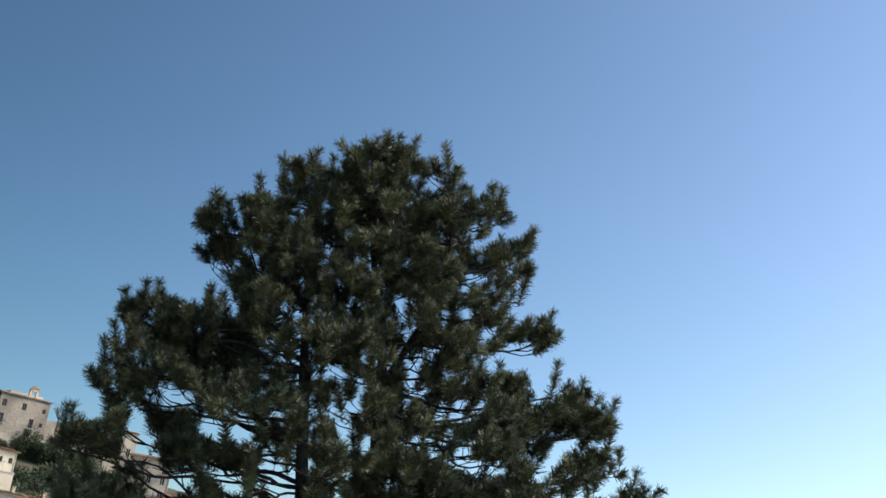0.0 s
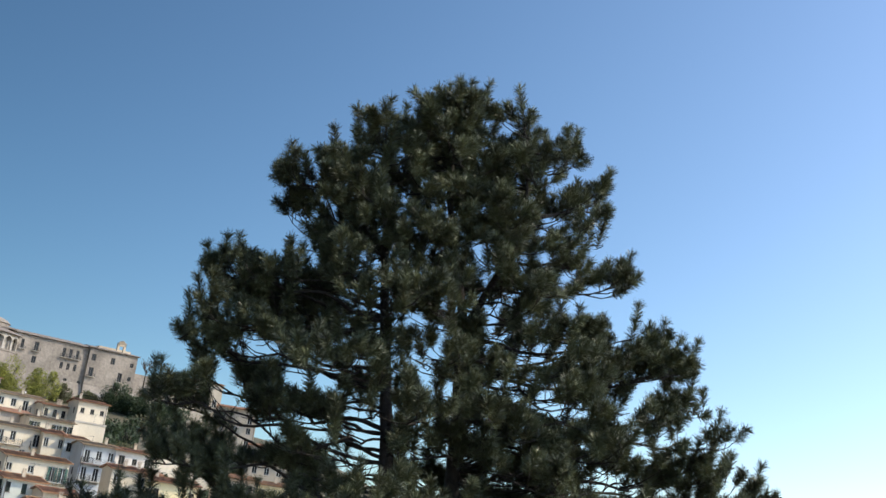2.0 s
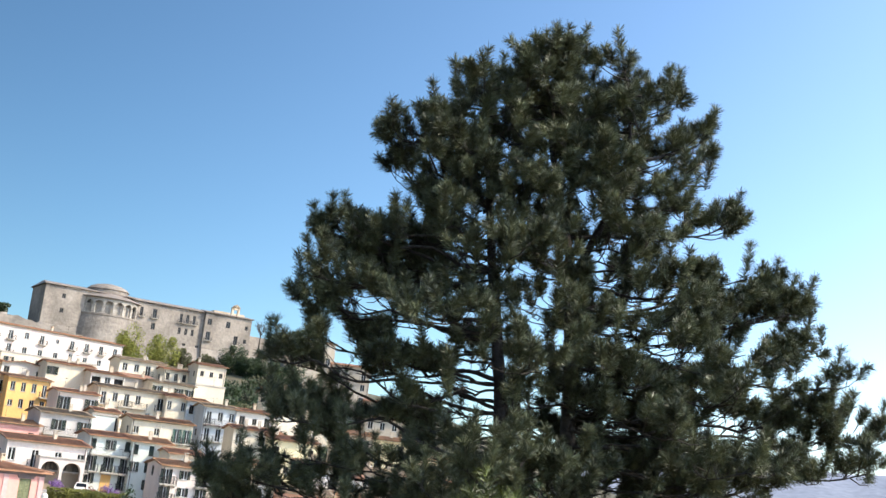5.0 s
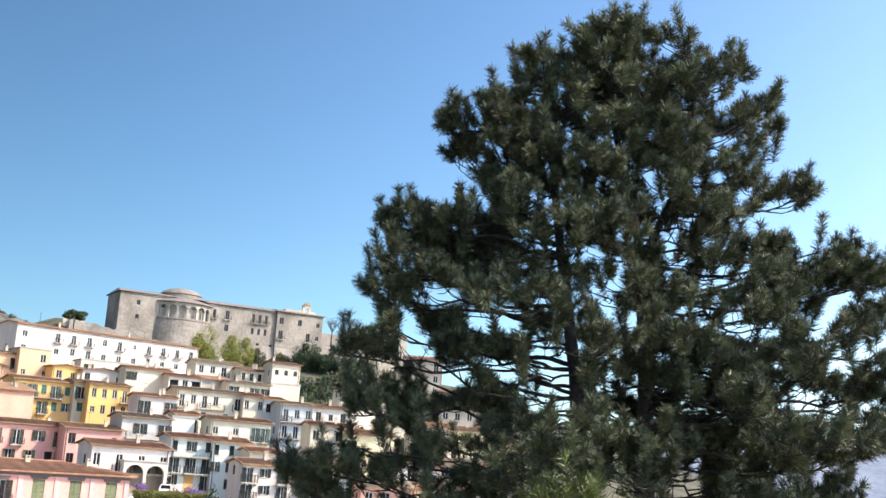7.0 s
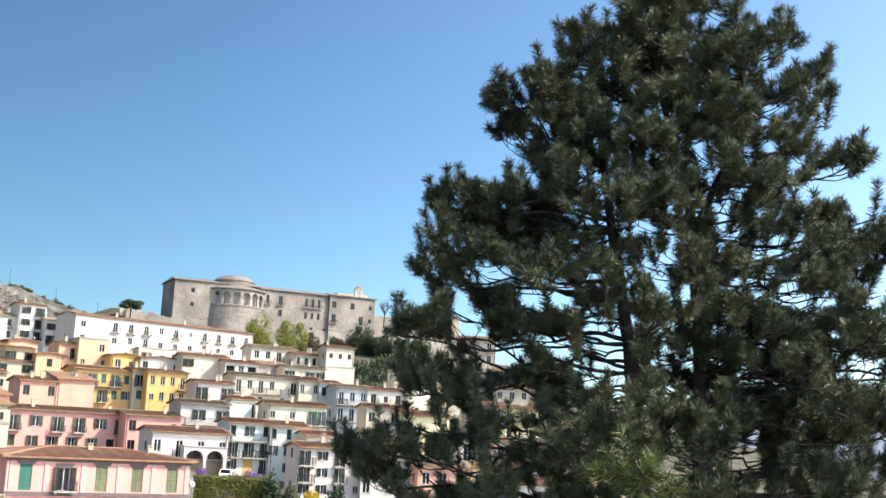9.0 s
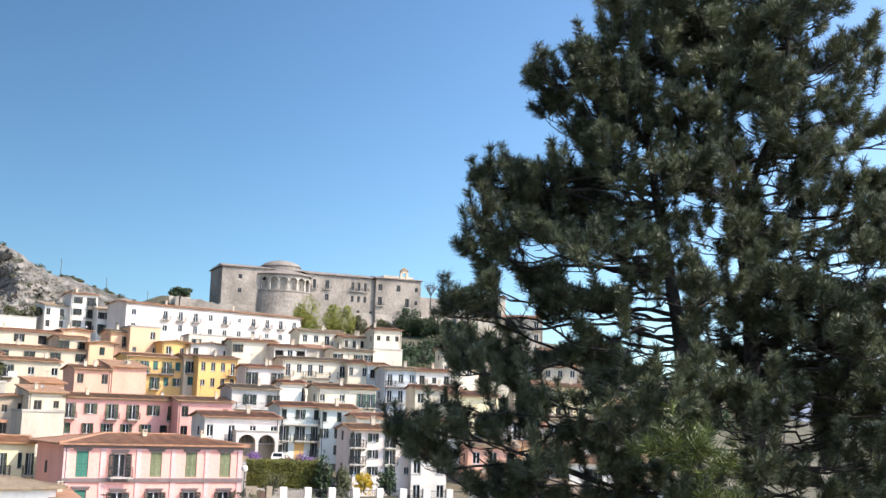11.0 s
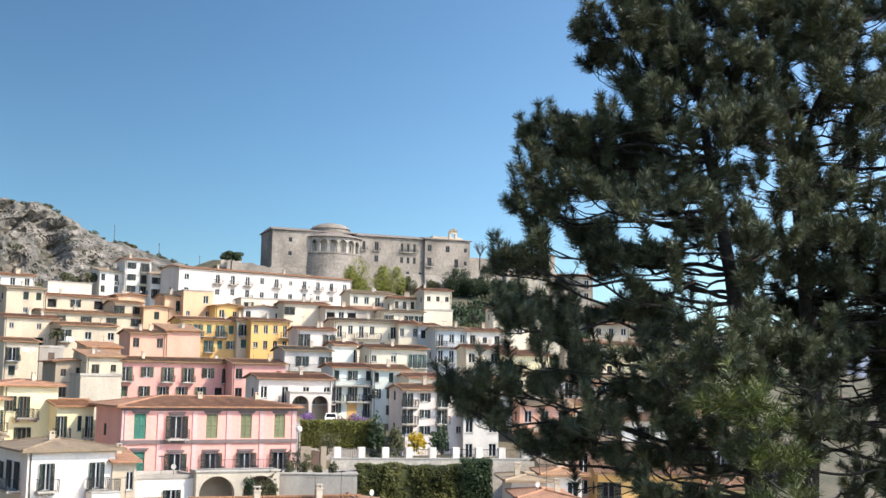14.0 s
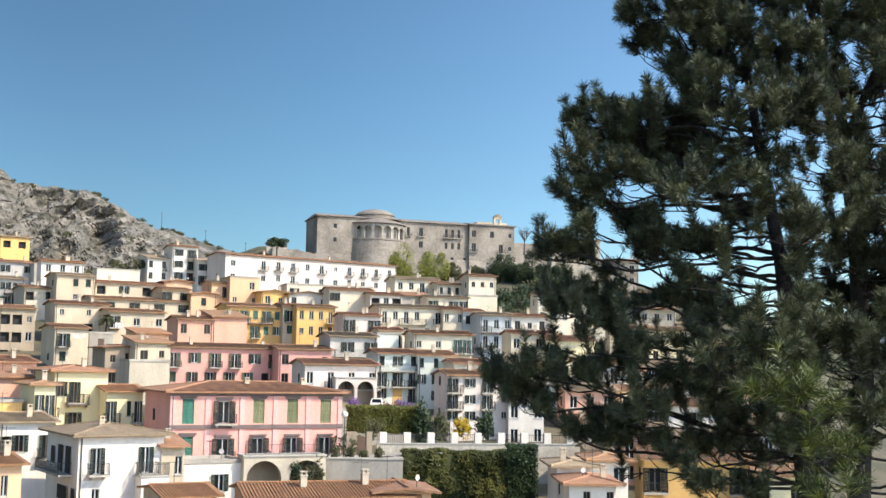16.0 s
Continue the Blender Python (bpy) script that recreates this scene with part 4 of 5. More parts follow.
    ring([(6.2, 17.5), (6.2, 19.9), (6.5, 20.0), (6.5, 20.2), (5.6, 21.0), (4.0, 21.7), (2.0, 22.1), (0.3, 22.2)], "dome", STONE, "low grey stone dome")
    # bell gable
    s = Shape()
    s.box(60.5, 61.2, 2, 2.8, top, top + 3.4).box(62.6, 63.3, 2, 2.8, top, top + 3.4).box(60.5, 63.3, 2, 2.8, top + 2.6, top + 3.4)
    s.slab([(60.2, 1.8, top + 3.4), (63.6, 1.8, top + 3.4), (61.9, 1.8, top + 4.5)], 0.01)
    s.box(61.1, 62.7, 1.95, 2.85, top + 3.4, top + 4.1)
    s.box(56, 66.8, 6, 10, top, top + 1.9)
    s.done("bell_gable", WALLS["cream"], ob, "cream bell gable")


castle()


def embankment():
    ob = new("castle_embankment")
    ob.matrix_basis = pose(-108.0, 322.0, 20.0, 0, 0, 27)
    tagged(ob, "rough stone embankment wall below the castle", "retaining wall", kind="structure")
    s = Shape()
    n = 24
    for i in range(n):
        x0, x1 = 29 * i / n, 29 * (i + 1) / n
        z0, z1 = [15.6 - 0.10 * x - 0.0016 * x * x + 0.9 * noise.noise((x * 0.35, 1.0, 0.0)) for x in (x0, x1)]
        s.quad((x0, -0.8, 0), (x1, -0.8, 0), (x1, 0, z1), (x0, 0, z0))
        s.quad((x0, 0, z0), (x1, 0, z1), (x1, 1.4, z1), (x0, 1.4, z0))
    s.done("wall", STONE, ob)
    # a bank of earth and stones on its far side, and a low parapet at its end
    v, f = [], []
    for j in range(9):
        for i in range(25):
            x, y = -10 + 44 * i / 24, 1.4 + 24 * j / 8
            z = 15.0 - 0.12 * max(0, x) - 0.35 * max(0, -x) + 0.12 * y + 0.8 * noise.noise((x * 0.3, y * 0.3, 2.0))
            v.append((x, y, z if j else z - 3))
    for j in range(8):
        for i in range(24):
            f.append((j * 25 + i, j * 25 + i + 1, j * 25 + i + 26, j * 25 + i + 25))
    mesh("bank", v, f, GROUND, ob, "earth bank with dry grass")
    Shape().box(-1.5, 4.5, 1.6, 2.2, 13.5, 16.3).done("parapet", STONE_PALE, ob)


embankment()


# ---- bushes, hedges and small trees ----
def leaf_cloud(n, centre, radii, size, rng, flat_bottom=False, lumps=9):
    """Leaf quads scattered on and in uneven lumps."""
    v, f = [], []
    cs = []
    for i in range(lumps):
        while True:
            p = Vector((rng.uniform(-1, 1), rng.uniform(-1, 1), rng.uniform(-1, 1)))
            if p.length < 1:
                break
        cs.append((Vector((p.x * 0.75, p.y * 0.75, p.z * 0.7 - 0.1)), rng.uniform(0.18, 0.5)))
    for i in range(n):
        c, cr = cs[rng.randrange(lumps)]
        d = Vector((rng.gauss(0, 1), rng.gauss(0, 1), rng.gauss(0, 1))).normalized() * cr * rng.uniform(0.55, 1.05)
        q = c + d
        p = Vector((centre[0] + q.x * radii[0], centre[1] + q.y * radii[1], centre[2] + q.z * radii[2]))
        a = Vector((rng.gauss(0, 1), rng.gauss(0, 1), rng.gauss(0, 1))).normalized()
        b = a.orthogonal().normalized()
        k = size * rng.uniform(0.6, 1.3)
        m = len(v)
        v.extend([tuple(p - a * k), tuple(p + b * k * 0.45), tuple(p + a * k), tuple(p - b * k * 0.45)])
        f.append((m, m + 1, m + 2, m + 3))
    return v, f


def bush(label, x, y, w, h, mat, seed, size=0.35, n=900, z=None, category="bush", trunk=0.0, d=None):
    rng = random.Random(seed)
    g = ground_at(x, y) if z is None else z
    ob = new("small_tree" if trunk else "bush")
    ob.matrix_basis = pose(x, y, g)
    tagged(ob, label, category)
    v, f = leaf_cloud(n, (0, 0, trunk + h * (0.48 if trunk else 0.36)), (w / 2, (d or w) / 2, h * (0.56 if trunk else 0.7)), size, rng, lumps=18)
    mesh("crown", v, f, mat, ob)
    s = Shape()
    for i in range(4 if trunk else 6):
        a = rng.uniform(0, 6.28)
        s.tube([(0.1 * math.cos(a), 0.1 * math.sin(a), -0.5), (0.15 * math.cos(a), 0.15 * math.sin(a), trunk * 0.8), (w * 0.28 * math.cos(a), w * 0.28 * math.sin(a), trunk + h * 0.65)],
               [0.07 + 0.03 * trunk, 0.06 + 0.02 * trunk, 0.02], 5)
    s.done("trunk", BARK, ob)
    return ob


SHRUBS = [
    ("bright green spring bush below the castle", -70.5, 326, 9, 13, 1, 20), ("bright green spring bush below the castle", -61.5, 329, 12, 11, 1, 21),
    ("yellow green shrub on the slope", -57, 333, 7, 6, 2, 22), ("dry scrub on the castle slope", -50, 336, 8, 5, 2, 23),
    ("dark evergreen trees below the castle", -42, 333, 9, 9, 0, 24), ("dark evergreen trees below the castle", -36, 330, 9, 9, 0, 25),
    ("dark evergreen trees below the castle", -30, 328, 8, 8, 0, 26), ("dark evergreen shrub on the slope", -24, 322, 9, 8, 0, 27),
    ("dry scrub on the castle slope", -48, 322, 6, 3.5, 2, 28), ("dry scrub by the castle wall", -85, 325, 8, 3, 2, 29),
]
for label, x, y, w, h, k, seed in SHRUBS:
    bush(label, x, y, w, h, (LEAF, LEAF_LIGHT, LEAF_DULL)[k], seed, 0.27, 6000)

# umbrella pine beside the castle, on its bare trunk
umb = bush("dark umbrella pine on a bare trunk by the castle", -103.8, 313.2, 7.2, 2.5, LEAF, 41, 0.35, 1900, z=31.2, category="pine tree", trunk=3.6)

# scrub over the slope beside the castle
rng = random.Random(8)
for i in range(70):
    az, r = radians(rng.uniform(-8, 12)), rng.uniform(225, 345)
    bush("dark evergreen scrub on the castle slope", r * math.sin(az), r * math.cos(az), rng.uniform(4, 9), rng.uniform(2.5, 6), rng.choice((LEAF, LEAF, LEAF_DULL)), 300 + i, 0.5, 420)

rng = random.Random(18)
for i in range(34):
    az, r = radians(rng.uniform(-8.6, -4.2)), rng.uniform(262, 312)
    bush("dark evergreen scrub among rocks below the castle", r * math.sin(az), r * math.cos(az), rng.uniform(4, 8), rng.uniform(2.5, 5.5), rng.choice((LEAF, LEAF, LEAF_DULL)), 400 + i, 0.45, 420)

# scrub growing in the cracks of the crag
rng = random.Random(5)
for i in range(26):
    az = radians(rng.uniform(-33, -21))
    r = rng.uniform(300, 316)
    bush("dull green scrub at the foot of the crag", r * math.sin(az), r * math.cos(az), rng.uniform(2.5, 5), rng.uniform(1.5, 2.6), LEAF_DULL, 100 + i, 0.4, 260, z=22.5 + rng.uniform(0, 3))


def pole(x, y, z, h):
    ob = new("utility_pole")
    ob.matrix_basis = pose(x, y, z)
    tagged(ob, "thin dark utility pole on the crest of the crag", "pole", "poles on the crest")
    s = Shape()
    s.tube([(0, 0, -1.5), (0.05, 0, h)], [0.12, 0.08], 6)
    s.done("shaft", FRAME, ob)
    Shape().box(-0.16, 0.16, -0.14, 0.14, h, h + 0.25).done("cap", FRAME, ob)


for k, h in ((318, 5.5), (342, 4.2), (364, 4.0)):
    x, y, z = ROCK_POINTS[70 * ROCK_ROW + k]
    pole(x, y, z, h)
# tufts of grass and scrub on the ledges of the crag
rng = random.Random(15)
for i in range(70):
    j, k = rng.choice((rng.randrange(14, 66), 69)), rng.randrange(225, 410)
    x, y, z = ROCK_POINTS[j * ROCK_ROW + k]
    w = rng.uniform(1.0, 3.2)
    bush("dull green scrub on a ledge of the crag", x, y, w, w * rng.uniform(0.3, 0.6), LEAF_DULL, 500 + i, 0.25, 160, z=z - 0.1)


LEAF_HEDGE = leaf_material("clipped_hedge_leaf", (0.165, 0.16, 0.035), (0.08, 0.085, 0.022), 0.2, 0.5)
LEAF_IVY = leaf_material("ivy_leaf", (0.13, 0.125, 0.035), (0.022, 0.033, 0.012), 0.15, 0.35)


def hedge(label, x0, y0, x1, y1, z, h, t, mat, seed, n=2600, size=0.22, lump=0.35):
    rng = random.Random(seed)
    L = math.hypot(x1 - x0, y1 - y0)
    ob = new("hedge")
    ob.matrix_basis = pose(x0, y0, z, 0, 0, math.degrees(math.atan2(y1 - y0, x1 - x0)))
    tagged(ob, label, "hedge")
    v, f = [], []
    for i in range(n):
        side = rng.random()
        p = Vector((rng.uniform(0, L), rng.uniform(-t / 2, t / 2), rng.uniform(0, h)))
        if side < 0.55:
            p.y = -t / 2 + rng.gauss(0, 0.1)
        elif side < 0.85:
            p.z = h + rng.gauss(0, 0.08)
        p += lump * Vector((0, noise.noise((p.x * 0.5, p.z * 0.5, seed)) + 0.6 * noise.noise((p.x * 1.3, p.z * 1.1, seed)), noise.noise((p.x * 0.4, 1.0, seed))))
        a = Vector((rng.gauss(0, 1), rng.gauss(0, 1), rng.gauss(0, 1))).normalized()
        b = a.orthogonal().normalized()
        k = size * rng.uniform(0.6, 1.4)
        m = len(v)
        v.extend([tuple(p - a * k), tuple(p + b * k * 0.5), tuple(p + a * k), tuple(p - b * k * 0.5)])
        f.append((m, m + 1, m + 2, m + 3))
    mesh("foliage", v, f, mat, ob)
    Shape().box(0.2, L - 0.2, -t / 2 + 0.25, t / 2 - 0.25, 0, h - 0.25).done("core", mat, ob)


# ---- garden terraces below the pink palazzo ----
def garden_wall():
    x0, y0, x1, y1 = -28.5, 121.8, -4.0, 131.0
    L, turn = math.hypot(x1 - x0, y1 - y0), math.degrees(math.atan2(y1 - y0, x1 - x0))
    ob = new("garden_wall")
    ob.matrix_basis = pose(x0, y0, -16, 0, 0, turn)
    tagged(ob, "long pale stone garden wall with square piers", "garden wall", kind="structure")
    Shape().box(0, L, 0, 0.6, 0, 9.2).done("wall", STONE_PALE, ob)
    Shape().box(-0.05, L + 0.05, -0.08, 0.68, 9.2, 9.32).done("coping", TRIM, ob)
    i = 0
    x = 0.3
    while x < L:
        Shape().box(x, x + 0.75, -0.05, 0.65, 9.32, 10.45).done("pier", WALLS["white"], ob)
        s = Shape()
        for k in range(9):
            s.box(x + 0.8 + k * 0.2, x + 0.83 + k * 0.2, 0.28, 0.31, 9.32, 10.2)
        s.box(x + 0.75, x + 2.55, 0.26, 0.33, 10.2, 10.26)
        s.done("fence_panel", IRON, ob)
        x += 2.6


garden_wall()


def terrace_block():
    ob = new("terrace_wall")
    ob.matrix_basis = pose(-31.3, 111.9, -16, 0, 0, 12)
    tagged(ob, "plain grey concrete terrace wall", "retaining wall", kind="structure")
    Shape().box(0, 7.6, 0, 7, 0, 8.3).done("wall", WALLS["concrete"], ob)
    Shape().box(-0.1, 7.7, -0.1, 0.3, 8.3, 8.45).done("coping", TRIM, ob)


terrace_block()
hedge("dark clipped evergreen hedge on the garden terrace", -34.2, 130.2, -26.2, 133.0, -6.2, 3.0, 1.6, LEAF_HEDGE, 61, 7000, 0.13, 0.14)
hedge("thick ivy hanging over the retaining wall", -25.0, 118.0, -13.0, 122.4, -12.8, 5.6, 1.6, LEAF_IVY, 62, 15000, 0.16, 0.6)
hedge("tall clipped evergreen hedge block", -13.9, 116.2, -11.0, 117.0, -13.5, 7.3, 2.4, LEAF, 63, 6000, 0.13, 0.2)
bush("dark pointed conifer on the garden terrace", -25.6, 131.5, 2.4, 4.6, LEAF, 64, 0.25, 900, z=-6.2)
bush("yellow flowering forsythia in the garden", -21.2, 133, 2.6, 2.2, FLOWER, 65, 0.2, 700, z=-6.0)
bush("rounded green garden shrub", -23.4, 132, 2.4, 2.8, LEAF_DULL, 66, 0.22, 700, z=-6.0)
bush("small dark garden conifer", -18.5, 133.5, 2.2, 3.0, LEAF, 67, 0.22, 700, z=-6.0)
bush("bare brown garden shrub on the terrace", -30.3, 127, 3.0, 2.5, LEAF_DULL, 68, 0.15, 500, z=-6.2)


def arch_wall(name, label, x, y, base, w, turn, top, arches, mat, thick=0.7, deep=2.5):
    """A wall with round-arched openings: arches are (centre, half width, spring height)."""
    ob = new(name)
    ob.matrix_basis = pose(x, y, base, 0, 0, turn)
    tagged(ob, label, "arcade")
    s = Shape()
    cuts = [0.0]
    for c, hw, spring in arches:
        cuts += [c - hw, c + hw]
    cuts.append(w)
    for i in range(0, len(cuts), 2):
        a, b = cuts[i], cuts[i + 1]
        s.quad((a, 0, 0), (b, 0, 0), (b, 0, top), (a, 0, top))
    for c, hw, spring in arches:
        n = 14
        pts = [(c - hw * math.cos(math.pi * k / n), spring + hw * math.sin(math.pi * k / n)) for k in range(n + 1)]
        for (x0, z0), (x1, z1) in zip(pts, pts[1:]):
            s.quad((x0, 0, z0), (x1, 0, z1), (x1, 0, top), (x0, 0, top))
            s.quad((x0, 0, z0), (x0, thick, z0), (x1, thick, z1), (x1, 0, z1))
        s.quad((c - hw, 0, 0), (c - hw, thick, 0), (c - hw, thick, spring), (c - hw, 0, spring))
        s.quad((c + hw, thick, 0), (c + hw, 0, 0), (c + hw, 0, spring), (c + hw, thick, spring))
    s.quad((0, deep, 0), (0, 0, 0), (0, 0, top), (0, deep, top))
    s.quad((w, 0, 0), (w, deep, 0), (w, deep, top), (w, 0, top))
    s.done("wall", mat, ob)
    Shape().box(-0.1, w + 0.1, -0.15, deep, top + 0.002, top + 0.14).done("coping", TRIM, ob)
    Shape().box(0.02, w - 0.02, deep - 0.3, deep - 0.05, 0, top).done("back_wall", WALLS["tan"], ob)
    return ob


arc = arch_wall("arcade", "pale stone arcade with wide arches below the palazzo", -37.7, 106.0, -15.0, 8.13, 33.6, 7.71, [(2.0, 1.7, 5.6), (6.2, 1.7, 5.6)], WALLS["beige"])
use("railing", railing_mesh(8.0, 0.05), arc, pose(4.1, 0.1, 7.85), "dark iron terrace railing")
arch_wall("arcade", "white portico with two round arches", -41.7, 152.8, -9.0, 5.77, 27.3, 8.77, [(1.5, 1.15, 7.2), (4.2, 1.15, 7.2)], WALLS["blush"])


bush("dark climbing vine on the terrace wall", -31.8, 109.8, 2.6, 3.2, LEAF_DULL, 71, 0.16, 700, z=-10.0)
bush("dark leafless shrub beside the arcade", -33.4, 108.9, 1.8, 2.6, LEAF, 72, 0.15, 500, z=-10.0)
for i, (x, y) in enumerate(((-30.6, 112.9), (-29.2, 113.2), (-27.9, 113.6), (-26.4, 113.9))):
    bush("small potted shrub on the terrace edge", x, y, 1.1, 1.0 + 0.3 * (i % 2), LEAF_DULL, 80 + i, 0.14, 260, z=-7.55)
bush("brown dry vine over a garden pergola", -30.6, 118.0, 4.0, 2.4, LEAF_DULL, 90, 0.16, 700, z=-7.5)

PURPLE = leaf_material("purple_blossom", (0.28, 0.12, 0.38), (0.12, 0.10, 0.12), 0.2, 1.0)
bush("low purple flowering shrub beside the portico", -37.4, 145.3, 2.6, 1.7, PURPLE, 91, 0.12, 900, z=-4.0)
bush("low purple flowering shrub beside the portico", -30.4, 143.9, 2.6, 1.6, PURPLE, 92, 0.12, 900, z=-4.0)
RUST = leaf_material("rust_red_leaf", (0.20, 0.075, 0.05), (0.10, 0.05, 0.035), 0.2, 1.0)
bush("low rust red shrub along the street", -32.0, 142.8, 3.0, 1.4, RUST, 93, 0.12, 800, z=-4.0)
gate = new("gate_wall")
gate.matrix_basis = pose(-30.6, 117.0, -9.0, 0, 0, 25)
tagged(gate, "reddish brown gate wall beside the garden", "wall")
Shape().box(0, 1.1, 0, 0.35, 0, 3.7).box(2.1, 2.7, 0, 0.35, 0, 3.7).done("pillar_wall", WALLS["tan"], gate)
Shape().box(1.12, 2.08, 0.1, 0.18, 0, 3.2).done("gate_leaf", SHUTTERS["brown"], gate)


def street_terrace():
    ob = new("street_terrace")
    ob.matrix_basis = pose(-43.5, 138.2, -12, 0, 0, 25)
    tagged(ob, "paved street terrace between the hedge and the portico", "pavement", kind="structure")
    Shape().box(0, 15, 0, 9, 0, 7.9).done("deck", WALLS["concrete"], ob)


street_terrace()


def car(x, y, z, turn):
    ob = new("car")
    ob.matrix_basis = pose(x, y, z, 0, 0, turn)
    tagged(ob, "small pale parked car on the street terrace", "car")
    s = Shape()
    prof = [(-1.9, 0.35), (-1.95, 0.75), (-1.2, 0.92), (-0.55, 1.38), (0.9, 1.42), (1.5, 1.0), (1.8, 0.95), (1.85, 0.35)]
    n = len(prof)
    for sy in (-0.78, 0.78):
        for px, pz in prof:
            s.v.append((px, sy * (0.82 if pz > 1.1 else 1), pz))
    s.f.append(tuple(range(n)))
    s.f.append(tuple(range(2 * n - 1, n - 1, -1)))
    for i in range(n):
        j = (i + 1) % n
        s.f.append((i, n + i, n + j, j))
    s.done("body", WALLS["white"], ob)
    s = Shape()
    s.slab([(-1.16, -0.62, 0.97), (-1.16, 0.62, 0.97), (-0.6, 0.54, 1.37), (-0.6, -0.54, 1.37)], 0.02)
    s.done("windscreen", GLASS, ob)
    for wx in (-1.2, 1.15):
        for wy in (-0.72, 0.72):
            w = Shape()
            w.tube([(0, -0.09, 0), (0, 0.09, 0)], [0.31, 0.31], 16)
            wh = w.done("wheel", IRON, ob)
            wh.location = (wx, wy, 0.31)


car(-34.2, 145.4, -4.1, 103)


def dish(x, y, z, seed):
    ob = new("satellite_dish")
    ob.matrix_basis = pose(x, y, z, 0, 0, random.Random(seed).uniform(10, 60))
    tagged(ob, "small white satellite dish on a roof", "satellite dish", "dishes on the roofs")
    v, f = [(0, 0, 0)], []
    for j in range(1, 4):
        for k in range(16):
            a, r = 2 * math.pi * k / 16, 0.25 * j / 3
            v.append((r * math.cos(a), -0.5 * r * r, r * math.sin(a)))
    for k in range(16):
        f.append((0, 1 + k, 1 + (k + 1) % 16))
        for j in range(2):
            f.append((1 + j * 16 + k, 17 + j * 16 + k, 17 + j * 16 + (k + 1) % 16, 1 + j * 16 + (k + 1) % 16))
    mesh("reflector", v, f, WALLS["grey"], ob)
    s = Shape()
    s.tube([(0, 0.05, -1.2), (0, 0.05, 0)], [0.03, 0.03], 5)
    s.done("bracket", IRON, ob)


def bare_tree(x, y, z, h, seed):
    rng = random.Random(seed)
    ob = new("bare_tree")
    ob.matrix_basis = pose(x, y, z)
    tagged(ob, "pale leafless tree beside the castle wall", "tree")
    s, tw = Shape(), Shape()
    s.tube([(0, 0, -3), (0.1, 0, h * 0.35)], [0.25, 0.16], 6)
    for i in range(16):
        a = rng.uniform(0, 6.28)
        p = Vector((0.1, 0, h * rng.uniform(0.2, 0.35)))
        q = p + Vector((math.cos(a), math.sin(a), 1.4)) * h * rng.uniform(0.15, 0.3)
        tw.tube([p, q], [0.08, 0.04], 4)
        for k in range(6):
            b = rng.uniform(0, 6.28)
            tw.tube([p.lerp(q, rng.uniform(0.4, 1)), q + Vector((math.cos(b), math.sin(b), 1.1)) * h * rng.uniform(0.08, 0.2)], [0.04, 0.02], 3)
    s.done("trunk", BARK, ob)
    tw.done("crown", FRAME, ob)


bare_tree(-39.6, 373.0, 41.0, 7.0, 2)

# ---- small things ----
def street_lamp(x, y, z):
    ob = new("street_lamp")
    ob.matrix_basis = pose(x, y, z)
    tagged(ob, "white globe street lamp on a dark pole", "street lamp")
    s = Shape()
    s.tube([(0, 0, -6), (0, 0, 0)], [0.06, 0.045], 8)
    s.done("pole", IRON, ob)
    v, f = [], []
    for j in range(9):
        for k in range(14):
            a, b = math.pi * j / 8, 2 * math.pi * k / 14
            v.append((0.34 * math.sin(a) * math.cos(b), 0.34 * math.sin(a) * math.sin(b), 0.34 - 0.34 * math.cos(a)))
    for j in range(8):
        for k in range(14):
            f.append((j * 14 + k, j * 14 + (k + 1) % 14, (j + 1) * 14 + (k + 1) % 14, (j + 1) * 14 + k))
    mesh("globe", v, f, WALLS["white"], ob, smooth=True)


street_lamp(-30.1, 114.1, -3.75)


def laundry(x, y, z, turn, n, seed, white=True):
    """Washing on a line."""
    rng = random.Random(seed)
    ob = new("laundry_line")
    ob.matrix_basis = pose(x, y, z, 0, 0, turn)
    tagged(ob, "white washing hung on a line below a window", "laundry")
    s = Shape()
    s.tube([(-0.2, 0, 0), (n * 0.55 + 0.2, 0, 0)], [0.012, 0.012], 4)
    s.done("line", IRON, ob)
    for i in range(n):
        h, w = rng.uniform(0.6, 1.1), rng.uniform(0.4, 0.52)
        v, f = [], []
        for a in range(5):
            for b in range(6):
                v.append((i * 0.55 + w * a / 4, 0.05 * math.sin(a * 1.9 + b * 0.7 + i), -h * b / 5))
                v.append((i * 0.55 + w * a / 4, 0.05 * math.sin(a * 1.9 + b * 0.7 + i) + 0.012, -h * b / 5))
        for a in range(4):
            for b in range(5):
                p, q = 2 * (a * 6 + b), 2 * ((a + 1) * 6 + b)
                f.append((p, p + 2, q + 2, q))
                f.append((p + 1, q + 1, q + 3, p + 3))
        mesh("cloth", v, f, WALLS["white"] if white or rng.random() < 0.4 else SHUTTERS[rng.choice(("blue", "brown", "teal"))], ob)


laundry(-95.0, 180.3, 6.0, 40, 4, 3)
laundry(-44.3, 103.0, -8.0, 38, 5, 4, False)
laundry(-97.0, 200.0, 8.6, 40, 3, 5)


